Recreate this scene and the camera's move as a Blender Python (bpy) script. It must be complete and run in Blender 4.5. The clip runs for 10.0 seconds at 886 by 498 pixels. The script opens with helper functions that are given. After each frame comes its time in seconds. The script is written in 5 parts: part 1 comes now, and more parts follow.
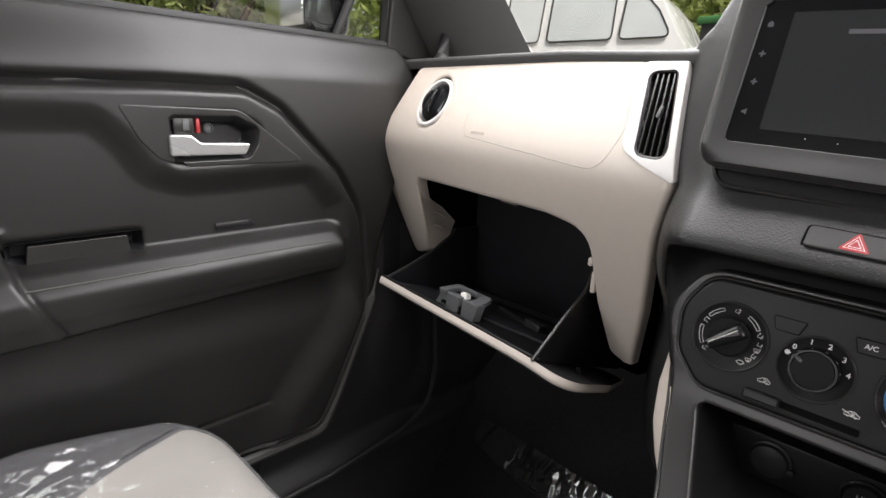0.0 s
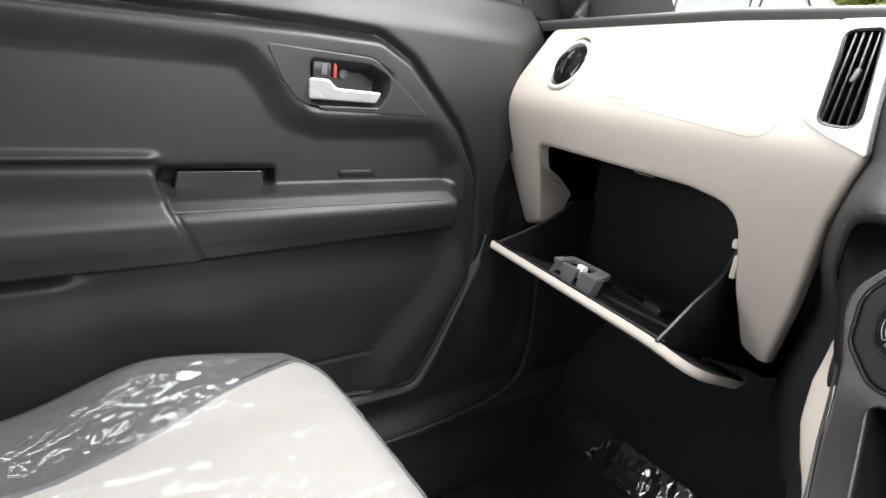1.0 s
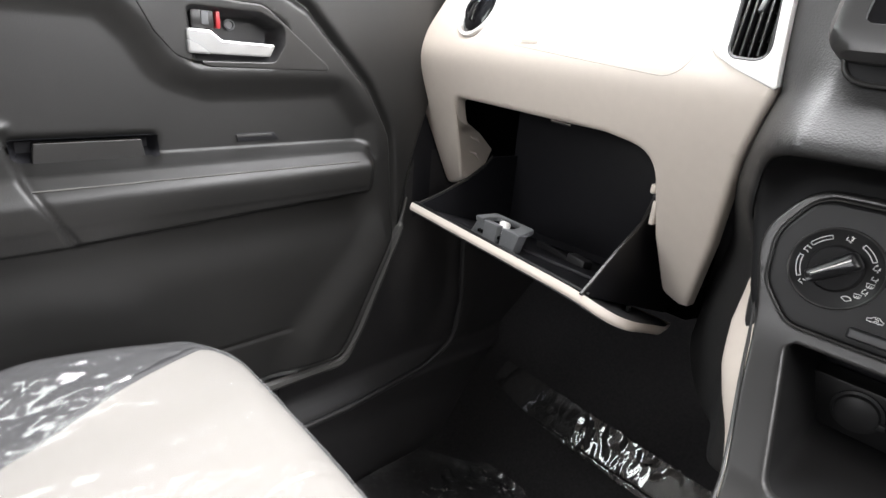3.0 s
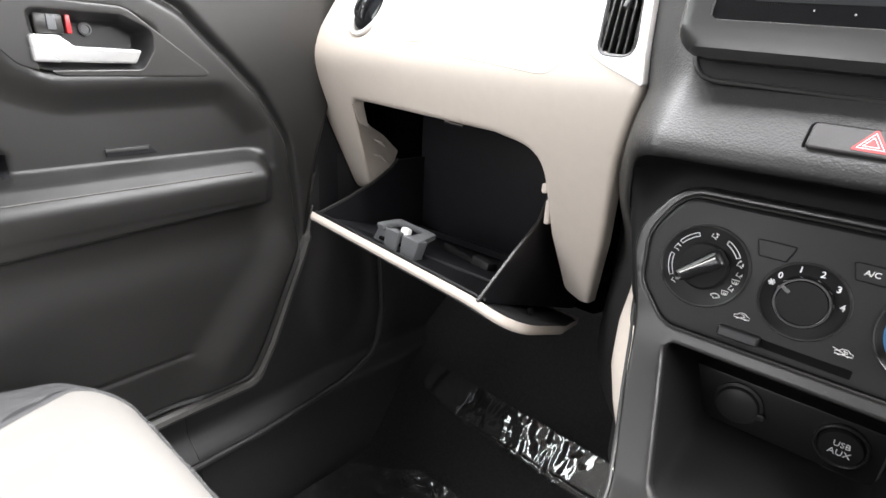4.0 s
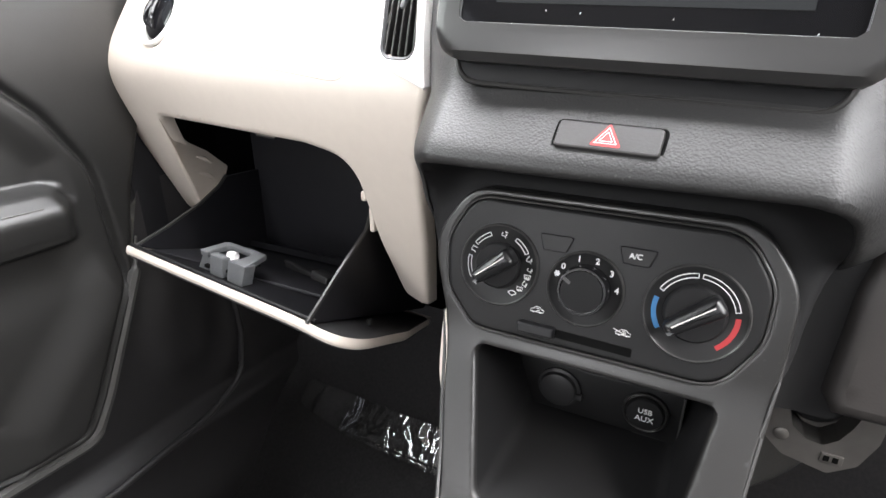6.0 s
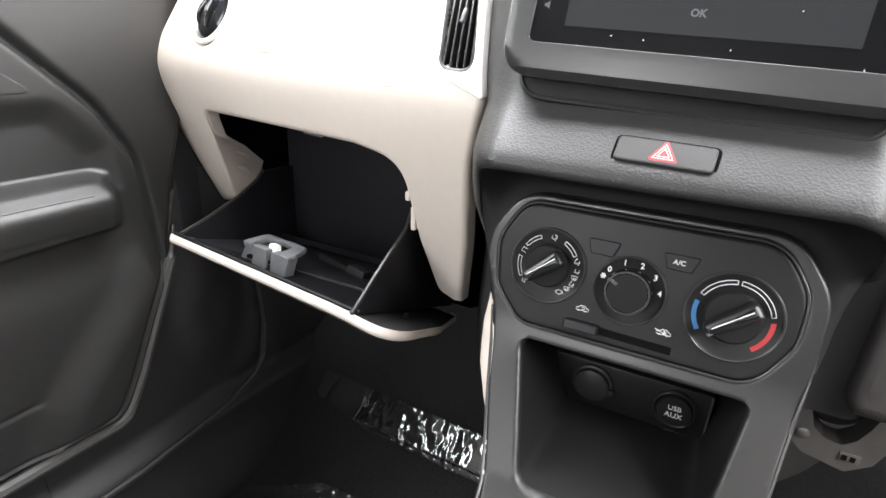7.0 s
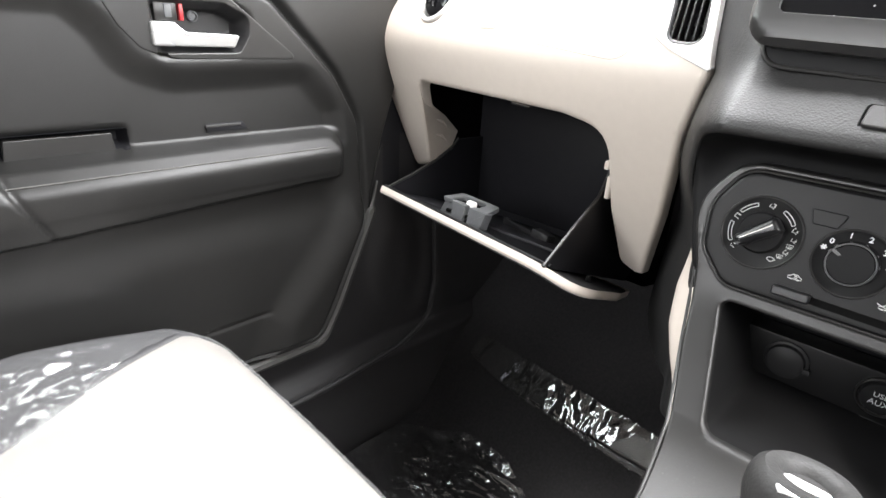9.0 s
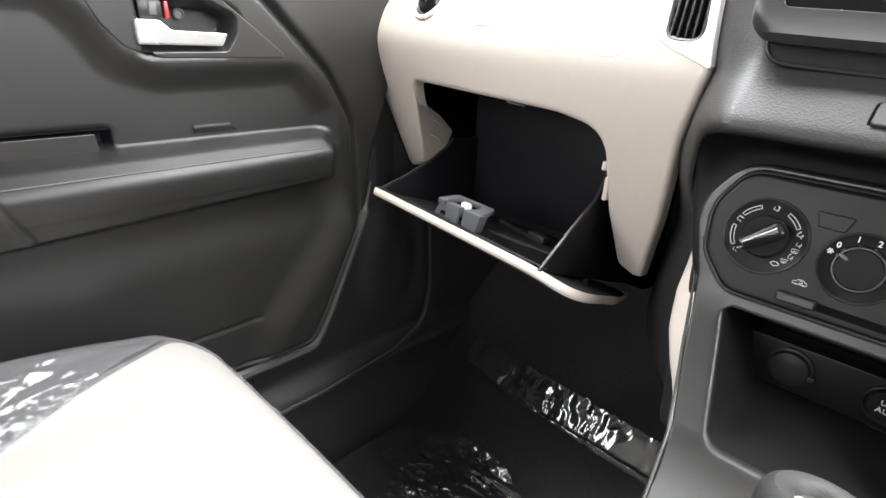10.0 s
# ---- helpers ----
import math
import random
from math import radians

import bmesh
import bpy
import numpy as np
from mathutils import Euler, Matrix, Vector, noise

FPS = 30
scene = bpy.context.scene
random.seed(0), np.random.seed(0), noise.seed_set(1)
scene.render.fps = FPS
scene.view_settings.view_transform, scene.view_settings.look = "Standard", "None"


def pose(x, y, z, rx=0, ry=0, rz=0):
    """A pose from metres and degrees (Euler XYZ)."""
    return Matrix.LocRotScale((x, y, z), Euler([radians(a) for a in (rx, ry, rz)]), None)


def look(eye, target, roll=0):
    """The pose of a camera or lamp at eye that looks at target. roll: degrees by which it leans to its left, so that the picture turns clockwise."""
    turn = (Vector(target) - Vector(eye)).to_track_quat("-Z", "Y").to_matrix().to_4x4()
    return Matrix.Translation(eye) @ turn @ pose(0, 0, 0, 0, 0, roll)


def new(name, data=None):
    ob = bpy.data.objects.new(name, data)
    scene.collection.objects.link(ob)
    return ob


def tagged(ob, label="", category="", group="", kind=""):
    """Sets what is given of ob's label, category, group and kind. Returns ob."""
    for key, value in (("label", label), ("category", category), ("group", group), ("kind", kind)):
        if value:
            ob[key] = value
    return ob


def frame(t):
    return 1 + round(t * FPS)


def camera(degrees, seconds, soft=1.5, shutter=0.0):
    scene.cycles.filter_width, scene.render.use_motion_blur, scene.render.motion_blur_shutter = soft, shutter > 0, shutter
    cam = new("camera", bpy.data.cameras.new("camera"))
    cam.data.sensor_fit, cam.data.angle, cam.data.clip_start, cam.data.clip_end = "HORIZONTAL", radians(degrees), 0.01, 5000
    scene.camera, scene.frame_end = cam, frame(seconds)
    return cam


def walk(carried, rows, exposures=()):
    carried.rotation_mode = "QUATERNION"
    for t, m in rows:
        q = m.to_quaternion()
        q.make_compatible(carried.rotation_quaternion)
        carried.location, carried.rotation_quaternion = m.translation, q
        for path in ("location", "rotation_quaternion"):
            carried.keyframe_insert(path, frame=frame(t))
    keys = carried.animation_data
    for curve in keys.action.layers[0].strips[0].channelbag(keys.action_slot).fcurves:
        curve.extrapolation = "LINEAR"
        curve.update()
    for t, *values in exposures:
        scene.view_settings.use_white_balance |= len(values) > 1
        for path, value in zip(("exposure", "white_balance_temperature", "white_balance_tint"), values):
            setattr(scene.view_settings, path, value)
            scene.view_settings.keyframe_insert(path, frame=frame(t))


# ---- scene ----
cam = camera(80.2, 10.0)
PATH = [
    (0, (0.044, 0.019, 0.819), (-1.319, 1.381, 0.281), 2.3),
    (0.2, (0.036, 0.017, 0.807), (-1.412, 1.280, 0.254), 3.7),
    (0.5, (0.02, -0.012, 0.788), (-1.481, 1.178, 0.21), 5.9),
    (1, (0.011, -0.007, 0.785), (-1.533, 1.101, 0.164), 5.9),
    (1.5, (0.003, -0.001, 0.784), (-1.52, 1.122, 0.135), 5.7),
    (2, (-0.007, 0.016, 0.775), (-1.46, 1.206, 0.089), 5.8),
    (3.5, (-0.002, 0.052, 0.771), (-1.296, 1.389, 0.037), 3.7),
    (4, (0.011, 0.089, 0.779), (-1.187, 1.517, 0.054), 3.2),
    (4.5, (0.034, 0.127, 0.789), (-1.025, 1.662, 0.066), 1.6),
    (5, (0.046, 0.146, 0.789), (-0.849, 1.777, 0.056), 0.6),
    (6.5, (0.051, 0.141, 0.794), (-0.801, 1.792, 0.053), 0.3),
    (7, (0.03, 0.104, 0.798), (-0.834, 1.752, 0.064), 2.4),
    (7.5, (0.025, 0.093, 0.794), (-0.845, 1.736, 0.055), 3.9),
    (7.7, (0.022, 0.074, 0.789), (-0.907, 1.678, 0.037), 3.8),
    (8, (0.026, 0.04, 0.785), (-1.134, 1.474, 0.012), 2.4),
    (8.5, (0.023, 0.021, 0.785), (-1.212, 1.385, 0.001), 2.8),
    (9, (0.019, 0.018, 0.782), (-1.246, 1.352, -0.005), 3.3),
    (9.5, (0.017, 0.025, 0.78), (-1.246, 1.359, -0.011), 3.3),
    (10, (0.011, 0.032, 0.78), (-1.247, 1.373, -0.008), 3.2),
]
EXPOSURES = [(0.0, -0.26, 6700, 14), (0.2, 0.03, 6600, 13), (0.3, 0.06, 6350, 1), (0.5, 0.34, 6400, 7), (1.0, 0.39, 6500, 10), (2.0, 0.40, 6500, 11), (3.5, 0.62, 6550, 12), (4.0, 0.80, 6550, 12), (5.0, 0.99, 6500, 12), (6.5, 0.99, 6500, 12), (7.5, 1.01, 6500, 11), (8.5, 0.95, 6550, 11), (10.0, 0.80, 6550, 11)]
walk(cam, [(t, look(eye, target, roll)) for t, eye, target, roll in PATH], EXPOSURES)

# ---- light ----
world = bpy.data.worlds.new("overcast_sky")
scene.world = world
world.use_nodes = True
wn = world.node_tree
sky = wn.nodes.new("ShaderNodeTexSky")
sky.sky_type, sky.sun_disc = "NISHITA", False
sky.sun_elevation, sky.sun_rotation = radians(52), radians(120)
sky.air_density, sky.dust_density, sky.ozone_density = 1.0, 4.0, 1.0
desat = wn.nodes.new("ShaderNodeHueSaturation")
desat.inputs["Saturation"].default_value = 0.25
wn.links.new(sky.outputs[0], desat.inputs["Color"])
wn.links.new(desat.outputs[0], wn.nodes["Background"].inputs[0])
wn.nodes["Background"].inputs[1].default_value = 0.15
sun = new("sun", bpy.data.lights.new("sun", "SUN"))
sun.data.energy, sun.data.angle, sun.data.color = 5.0, radians(20), (1.0, 0.96, 0.9)
sun.matrix_world = look((3.0, -1.7, 4.4), (0, 0, 0))



def sky_opening(name, at, target, width, height, power, tint):
    """Daylight that enters by a window opening."""
    lamp = new(name, bpy.data.lights.new(name, "AREA"))
    lamp.data.shape, lamp.data.size, lamp.data.size_y = "RECTANGLE", width, height
    lamp.data.energy, lamp.data.color = power, tint
    lamp.matrix_world = look(at, target)


sky_opening("windscreen_daylight", (0.0, 0.60, 1.190), (0.0, 0.24, 0.595), 1.20, 0.54, 27.0, (0.97, 0.985, 1.0))
sky_opening("driver_window_daylight", (0.70, 0.27, 1.10), (-0.6, 0.45, 0.76), 0.66, 0.32, 6.2, (0.98, 0.99, 1.0))
sky_opening("passenger_window_daylight", (-0.712, -0.12, 1.120), (0.288, -0.12, 0.93), 0.72, 0.31, 5.4, (0.98, 0.99, 1.0))
sky_opening("rear_window_daylight", (-0.40, -1.40, 1.10), (-0.35, 0.4, 0.66), 0.62, 0.36, 6.5, (0.98, 0.99, 1.0))

# ---- materials ----
def material(name, base, rough=0.5, metal=0.0, vary=0.12, scale=60.0, bump=0.0, grain="noise", spec=0.5, second=None, coat=0.0, dust=0.0):
    """Principled surface with two scales of colour change, worn roughness and fine relief."""
    m = bpy.data.materials.new(name)
    m.use_nodes = True
    nt = m.node_tree
    n, l = nt.nodes, nt.links
    b = n["Principled BSDF"]
    co = n.new("ShaderNodeTexCoord")
    fine = n.new("ShaderNodeTexNoise")
    fine.inputs["Scale"].default_value, fine.inputs["Detail"].default_value = scale, 6
    broad = n.new("ShaderNodeTexNoise")
    broad.inputs["Scale"].default_value, broad.inputs["Detail"].default_value = 5.0, 3
    l.new(co.outputs["Object"], fine.inputs["Vector"])
    l.new(co.outputs["Object"], broad.inputs["Vector"])
    add = n.new("ShaderNodeMath")
    add.operation = "ADD"
    l.new(fine.outputs["Fac"], add.inputs[0])
    l.new(broad.outputs["Fac"], add.inputs[1])
    ramp = n.new("ShaderNodeMapRange")
    ramp.inputs[1].default_value, ramp.inputs[2].default_value = 0.6, 1.4
    l.new(add.outputs[0], ramp.inputs[0])
    mix = n.new("ShaderNodeMix")
    mix.data_type = "RGBA"
    lo = [c * (1 - vary) for c in base]
    hi = [min(1, c * (1 + vary)) for c in (second or base)]
    mix.inputs[6].default_value, mix.inputs[7].default_value = (*lo, 1), (*hi, 1)
    l.new(ramp.outputs[0], mix.inputs[0])
    tint = mix.outputs[2]
    if dust:
        spots = n.new("ShaderNodeTexVoronoi")
        spots.inputs["Scale"].default_value = 260
        l.new(co.outputs["Object"], spots.inputs["Vector"])
        patch = n.new("ShaderNodeTexNoise")
        patch.inputs["Scale"].default_value, patch.inputs["Detail"].default_value = 14, 4
        l.new(co.outputs["Object"], patch.inputs["Vector"])
        near = n.new("ShaderNodeMapRange")
        near.inputs[1].default_value, near.inputs[2].default_value = 0.22, 0.10
        l.new(spots.outputs["Distance"], near.inputs[0])
        some = n.new("ShaderNodeMapRange")
        some.inputs[1].default_value, some.inputs[2].default_value, some.inputs[4].default_value = 0.52, 0.70, dust
        l.new(patch.outputs["Fac"], some.inputs[0])
        both = n.new("ShaderNodeMath")
        both.operation = "MULTIPLY"
        l.new(near.outputs[0], both.inputs[0])
        l.new(some.outputs[0], both.inputs[1])
        dusty = n.new("ShaderNodeMix")
        dusty.data_type = "RGBA"
        dusty.inputs[7].default_value = (0.35, 0.34, 0.32, 1)
        l.new(both.outputs[0], dusty.inputs[0])
        l.new(tint, dusty.inputs[6])
        tint = dusty.outputs[2]
    l.new(tint, b.inputs["Base Color"])
    rr = n.new("ShaderNodeMapRange")
    rr.inputs[1].default_value, rr.inputs[2].default_value = 0.3, 0.7
    rr.inputs[3].default_value, rr.inputs[4].default_value = max(0.02, rough - 0.07), min(1, rough + 0.07)
    l.new(broad.outputs["Fac"], rr.inputs[0])
    l.new(rr.outputs[0], b.inputs["Roughness"])
    b.inputs["Metallic"].default_value = metal
    b.inputs["Specular IOR Level"].default_value = spec
    b.inputs["Coat Weight"].default_value = coat
    b.inputs["Coat Roughness"].default_value = 0.12
    if bump:
        bp = n.new("ShaderNodeBump")
        bp.inputs["Strength"].default_value = bump
        bp.inputs["Distance"].default_value = 0.0012
        if grain == "leather":
            v = n.new("ShaderNodeTexVoronoi")
            v.feature = "SMOOTH_F1"
            v.inputs["Scale"].default_value = 760
            wob = n.new("ShaderNodeTexNoise")
            wob.inputs["Scale"].default_value, wob.inputs["Detail"].default_value = 160, 2
            l.new(co.outputs["Object"], wob.inputs["Vector"])
            mixv = n.new("ShaderNodeMix")
            mixv.data_type = "VECTOR"
            mixv.inputs[0].default_value = 0.0022
            l.new(co.outputs["Object"], mixv.inputs[4])
            l.new(wob.outputs["Color"], mixv.inputs[5])
            l.new(mixv.outputs[1], v.inputs["Vector"])
            l.new(v.outputs["Distance"], bp.inputs["Height"])
        else:
            g = n.new("ShaderNodeTexNoise")
            g.inputs["Scale"].default_value, g.inputs["Detail"].default_value = scale * 12, 3
            l.new(co.outputs["Object"], g.inputs["Vector"])
            l.new(g.outputs["Fac"], bp.inputs["Height"])
        l.new(bp.outputs[0], b.inputs["Normal"])
    return m


def glassy(name, tint=(1, 1, 1), gloss=1.0, rough=0.02, milky=0.0, edge=0.95):
    """Thin clear sheet: see-through with a surface reflection."""
    m = bpy.data.materials.new(name)
    m.use_nodes = True
    n, l = m.node_tree.nodes, m.node_tree.links
    n.remove(n["Principled BSDF"])
    tr = n.new("ShaderNodeBsdfTransparent")
    tr.inputs[0].default_value = (*tint, 1)
    gl = n.new("ShaderNodeBsdfGlossy")
    gl.inputs["Roughness"].default_value = rough
    fr = n.new("ShaderNodeLayerWeight")
    fr.inputs[0].default_value = 0.5
    power = n.new("ShaderNodeMath")
    power.operation = "POWER"
    power.inputs[1].default_value = 5.0
    l.new(fr.outputs["Facing"], power.inputs[0])
    mul = n.new("ShaderNodeMath")
    mul.operation, mul.use_clamp = "MULTIPLY_ADD", True
    mul.inputs[1].default_value, mul.inputs[2].default_value = edge, 0.045 * gloss
    l.new(power.outputs[0], mul.inputs[0])
    mix = n.new("ShaderNodeMixShader")
    l.new(mul.outputs[0], mix.inputs[0])
    l.new(tr.outputs[0], mix.inputs[1])
    l.new(gl.outputs[0], mix.inputs[2])
    last = mix
    if milky:
        df = n.new("ShaderNodeBsdfTranslucent")
        df2 = n.new("ShaderNodeBsdfDiffuse")
        df.inputs[0].default_value = df2.inputs[0].default_value = (0.85, 0.86, 0.88, 1)
        both = n.new("ShaderNodeMixShader")
        l.new(df.outputs[0], both.inputs[1])
        l.new(df2.outputs[0], both.inputs[2])
        last = n.new("ShaderNodeMixShader")
        last.inputs[0].default_value = milky
        l.new(mix.outputs[0], last.inputs[1])
        l.new(both.outputs[0], last.inputs[2])
    l.new(last.outputs[0], n["Material Output"].inputs["Surface"])
    return m


def glow(name, color, strength):
    m = bpy.data.materials.new(name)
    m.use_nodes = True
    b = m.node_tree.nodes["Principled BSDF"]
    b.inputs["Base Color"].default_value = (0.01, 0.01, 0.012, 1)
    b.inputs["Roughness"].default_value = 0.12
    b.inputs["Emission Color"].default_value = (*color, 1)
    b.inputs["Emission Strength"].default_value = strength
    return m


M_DOOR = material("door_plastic", (0.0135, 0.0131, 0.0126), 0.43, vary=0.10, bump=0.10, spec=0.5)
M_DOORDARK = material("door_plastic_dark", (0.022, 0.021, 0.021), 0.5, bump=0.10)
M_ESC = material("satin_dark_plastic", (0.021, 0.0203, 0.0196), 0.37, bump=0.04)
M_BEIGE = material("cream_plastic", (0.64, 0.575, 0.51), 0.46, vary=0.03, bump=0.07, scale=90)
M_VENTTRIM = material("pale_satin_trim", (0.72, 0.70, 0.68), 0.35, vary=0.02)
M_STACK = material("grained_black_plastic", (0.0230, 0.0230, 0.0230), 0.50, bump=0.22, grain="leather", dust=0.10, spec=0.40)
M_PAD = material("dash_top_plastic", (0.055, 0.054, 0.053), 0.6, bump=0.2, grain="leather")
M_FASCIA = material("satin_charcoal_trim", (0.0152, 0.0148, 0.0143), 0.38, vary=0.10, bump=0.05, dust=0.10, spec=0.58)
M_BEZEL = material("satin_grey_bezel", (0.036, 0.0355, 0.035), 0.36, vary=0.05, bump=0.02)
M_PILLAR = material("grey_pillar_trim", (0.055, 0.054, 0.053), 0.7, vary=0.05, scale=120, bump=0.08)
M_KNOBSKIN = material("padded_black_skin", (0.026, 0.0255, 0.025), 0.58, bump=0.16, grain="leather", spec=0.42)
M_PANEL = material("smooth_black_panel", (0.0108, 0.0107, 0.0111), 0.47, spec=0.28, bump=0.02)
M_BLACK = material("black_plastic", (0.022, 0.0217, 0.0225), 0.48, bump=0.05, spec=0.36)
M_DARKBIN = material("bin_black_plastic", (0.0112, 0.0111, 0.0132), 0.52, bump=0.08, spec=0.26)
# Matt black that stands in for shade in recesses and gaps.
M_SHADE = material("matt_shade_black", (0.0105, 0.0105, 0.011), 0.65, spec=0.2, bump=0.05)
M_KICK = material("kick_panel_plastic", (0.0195, 0.0188, 0.0198), 0.50, bump=0.08, spec=0.36)
M_SOFT = material("matt_black_face", (0.010, 0.010, 0.0105), 0.72, spec=0.22)
M_GLOSS = material("gloss_black", (0.006, 0.006, 0.007), 0.12)
M_CARPET = material("black_carpet", (0.024, 0.0233, 0.0248), 0.88, vary=0.4, scale=220, bump=0.6, spec=0.3)
M_SILVER = material("silver_paint", (0.50, 0.50, 0.495), 0.30, metal=0.65, vary=0.03)
M_CHROME = material("chrome", (0.85, 0.85, 0.86), 0.12, metal=1.0, vary=0.02)
M_GREYPL = material("grey_plastic", (0.100, 0.103, 0.107), 0.5, bump=0.05)
M_WHITEPL = material("white_plastic", (0.75, 0.74, 0.72), 0.45)
M_PRINT = material("white_print", (0.78, 0.78, 0.78), 0.5, vary=0.04)
M_RED = material("red_print", (0.38, 0.030, 0.034), 0.4)
M_BLUE = material("blue_print", (0.012, 0.125, 0.30), 0.4)
M_SEATLIGHT = material("cream_seat_fabric", (0.348, 0.325, 0.296), 0.85, vary=0.05, scale=140, bump=0.5)
M_SEATDARK = material("charcoal_seat_fabric", (0.05, 0.05, 0.052), 0.85, vary=0.12, scale=140, bump=0.5)
M_RUBBER = material("black_rubber", (0.018, 0.018, 0.018), 0.6)
M_ROOF = material("grey_headliner", (0.17, 0.165, 0.158), 0.95, vary=0.05, scale=200, bump=0.2)
M_METAL = material("bare_cast_metal", (0.17, 0.162, 0.153), 0.46, metal=0.8, vary=0.2)
M_STITCH = material("grey_thread", (0.11, 0.105, 0.10), 0.8)
# Dark base colour stands in for shade on the driver's lower panel.
M_LOWPANEL = material("shaded_panel_plastic", (0.025, 0.0225, 0.0215), 0.5, vary=0.05, bump=0.07)
M_KNOB = material("knob_black", (0.011, 0.011, 0.012), 0.34, vary=0.1)
M_VOID = material("slot_black", (0.004, 0.004, 0.004), 0.8, spec=0.05)
# Lighter grey than the door trim.
M_EDGE = material("grey_door_edge", (0.060, 0.0585, 0.056), 0.5)
M_GLASS = glassy("window_glass", (0.93, 0.96, 0.94))
M_FILM = glassy("clear_plastic_film", (0.97, 0.97, 0.97), gloss=2.7, rough=0.12, milky=0.10, edge=0.6)
M_TOPFILM = glassy("draped_plastic_film", (0.97, 0.97, 0.97), gloss=1.5, rough=0.19, milky=0.13, edge=0.25)
M_MATFILM = glassy("clear_mat_film", (1.0, 1.0, 1.0), gloss=4.0, rough=0.03)
M_FLOORFILM = glassy("clear_floor_film", (0.99, 0.99, 0.99), gloss=3.8, rough=0.02)


# ---- mesh tools ----
def mesh_of(name, verts, faces, smooth=40):
    me = bpy.data.meshes.new(name)
    me.from_pydata([tuple(v) for v in verts], [], [tuple(int(i) for i in f) for f in faces])
    bm = bmesh.new()
    bm.from_mesh(me)
    bmesh.ops.recalc_face_normals(bm, faces=bm.faces)
    bm.to_mesh(me)
    bm.free()
    if smooth:
        me.polygons.foreach_set("use_smooth", [True] * len(me.polygons))
        me.set_sharp_from_angle(angle=radians(smooth))
    return me


def thing(name, label, category, at=(0, 0, 0), group="", kind=""):
    e = new(name)
    e.location = at
    e.empty_display_size = 0.02
    return tagged(e, label, category, group, kind)


def part(name, me, mat, parent=None, label=""):
    """One mesh object, given in world metres, under a thing or a part."""
    if isinstance(me, bmesh.types.BMesh):
        caps = set()
        data = bpy.data.meshes.new(name)
        me.to_mesh(data)
        me.free()
        data.polygons.foreach_set("use_smooth", [True] * len(data.polygons))
        data.set_sharp_from_angle(angle=radians(38))
        for p in data.polygons:
            if len(p.vertices) > 4:
                for k in p.edge_keys:
                    caps.add(k)
        for e in data.edges:
            if e.key in caps:
                e.use_edge_sharp = True
        me = data
    ob = new(name, me)
    ob.data.materials.append(mat)
    if parent:
        ob.parent = parent
        ob.matrix_parent_inverse = Matrix.Translation(-Vector(parent.location)) if parent.type == "EMPTY" else Matrix.Identity(4)
    return tagged(ob, label)


def fillet(pts, r, n=6):
    """A polygon with its corners rounded; r: one radius or one for each corner."""
    out, k = [], len(pts)
    rs = r if hasattr(r, "__len__") else [r] * k
    for i in range(k):
        p, a, b = (np.array(pts[j % k], float) for j in (i, i - 1, i + 1))
        u, v = a - p, b - p
        lu, lv = np.linalg.norm(u), np.linalg.norm(v)
        u, v = u / lu, v / lv
        half = math.acos(max(-1, min(1, float(u @ v)))) / 2
        d = min(rs[i] / max(1e-6, math.tan(half)), 0.48 * lu, 0.48 * lv)
        if rs[i] <= 0 or d < 1e-6 or half > 1.5:
            out.append(tuple(p))
            continue
        s, e = p + u * d, p + v * d
        for j in range(n + 1):
            t = j / n
            out.append(tuple((1 - t) ** 2 * s + 2 * t * (1 - t) * p + t * t * e))
    return out


def inside(pts):
    """Signed distance to a closed polygon, below zero inside."""
    A = np.array(pts, float)
    B = np.roll(A, -1, 0)

    def f(U, V):
        d = np.full(U.shape, 1e9)
        s = np.ones(U.shape)
        for (ax, ay), (bx, by) in zip(A, B):
            ex, ey = ax - bx, ay - by
            wx, wy = U - bx, V - by
            t = np.clip((wx * ex + wy * ey) / (ex * ex + ey * ey + 1e-18), 0, 1)
            d = np.minimum(d, (wx - ex * t) ** 2 + (wy - ey * t) ** 2)
            c1, c2, c3 = V >= by, V < ay, ex * wy > ey * wx
            s = np.where((c1 & c2 & c3) | (~c1 & ~c2 & ~c3), -s, s)
        return s * np.sqrt(d)
    return f


def circle_in(cx, cy, r):
    return lambda U, V: np.hypot(U - cx, V - cy) - r


def minus(a, *holes):
    def f(U, V):
        s = a(U, V)
        for h in holes:
            s = np.maximum(s, -h(U, V))
        return s
    return f


def step01(a, b, x):
    t = np.clip((x - a) / (b - a), 0, 1)
    return t * t * (3 - 2 * t)


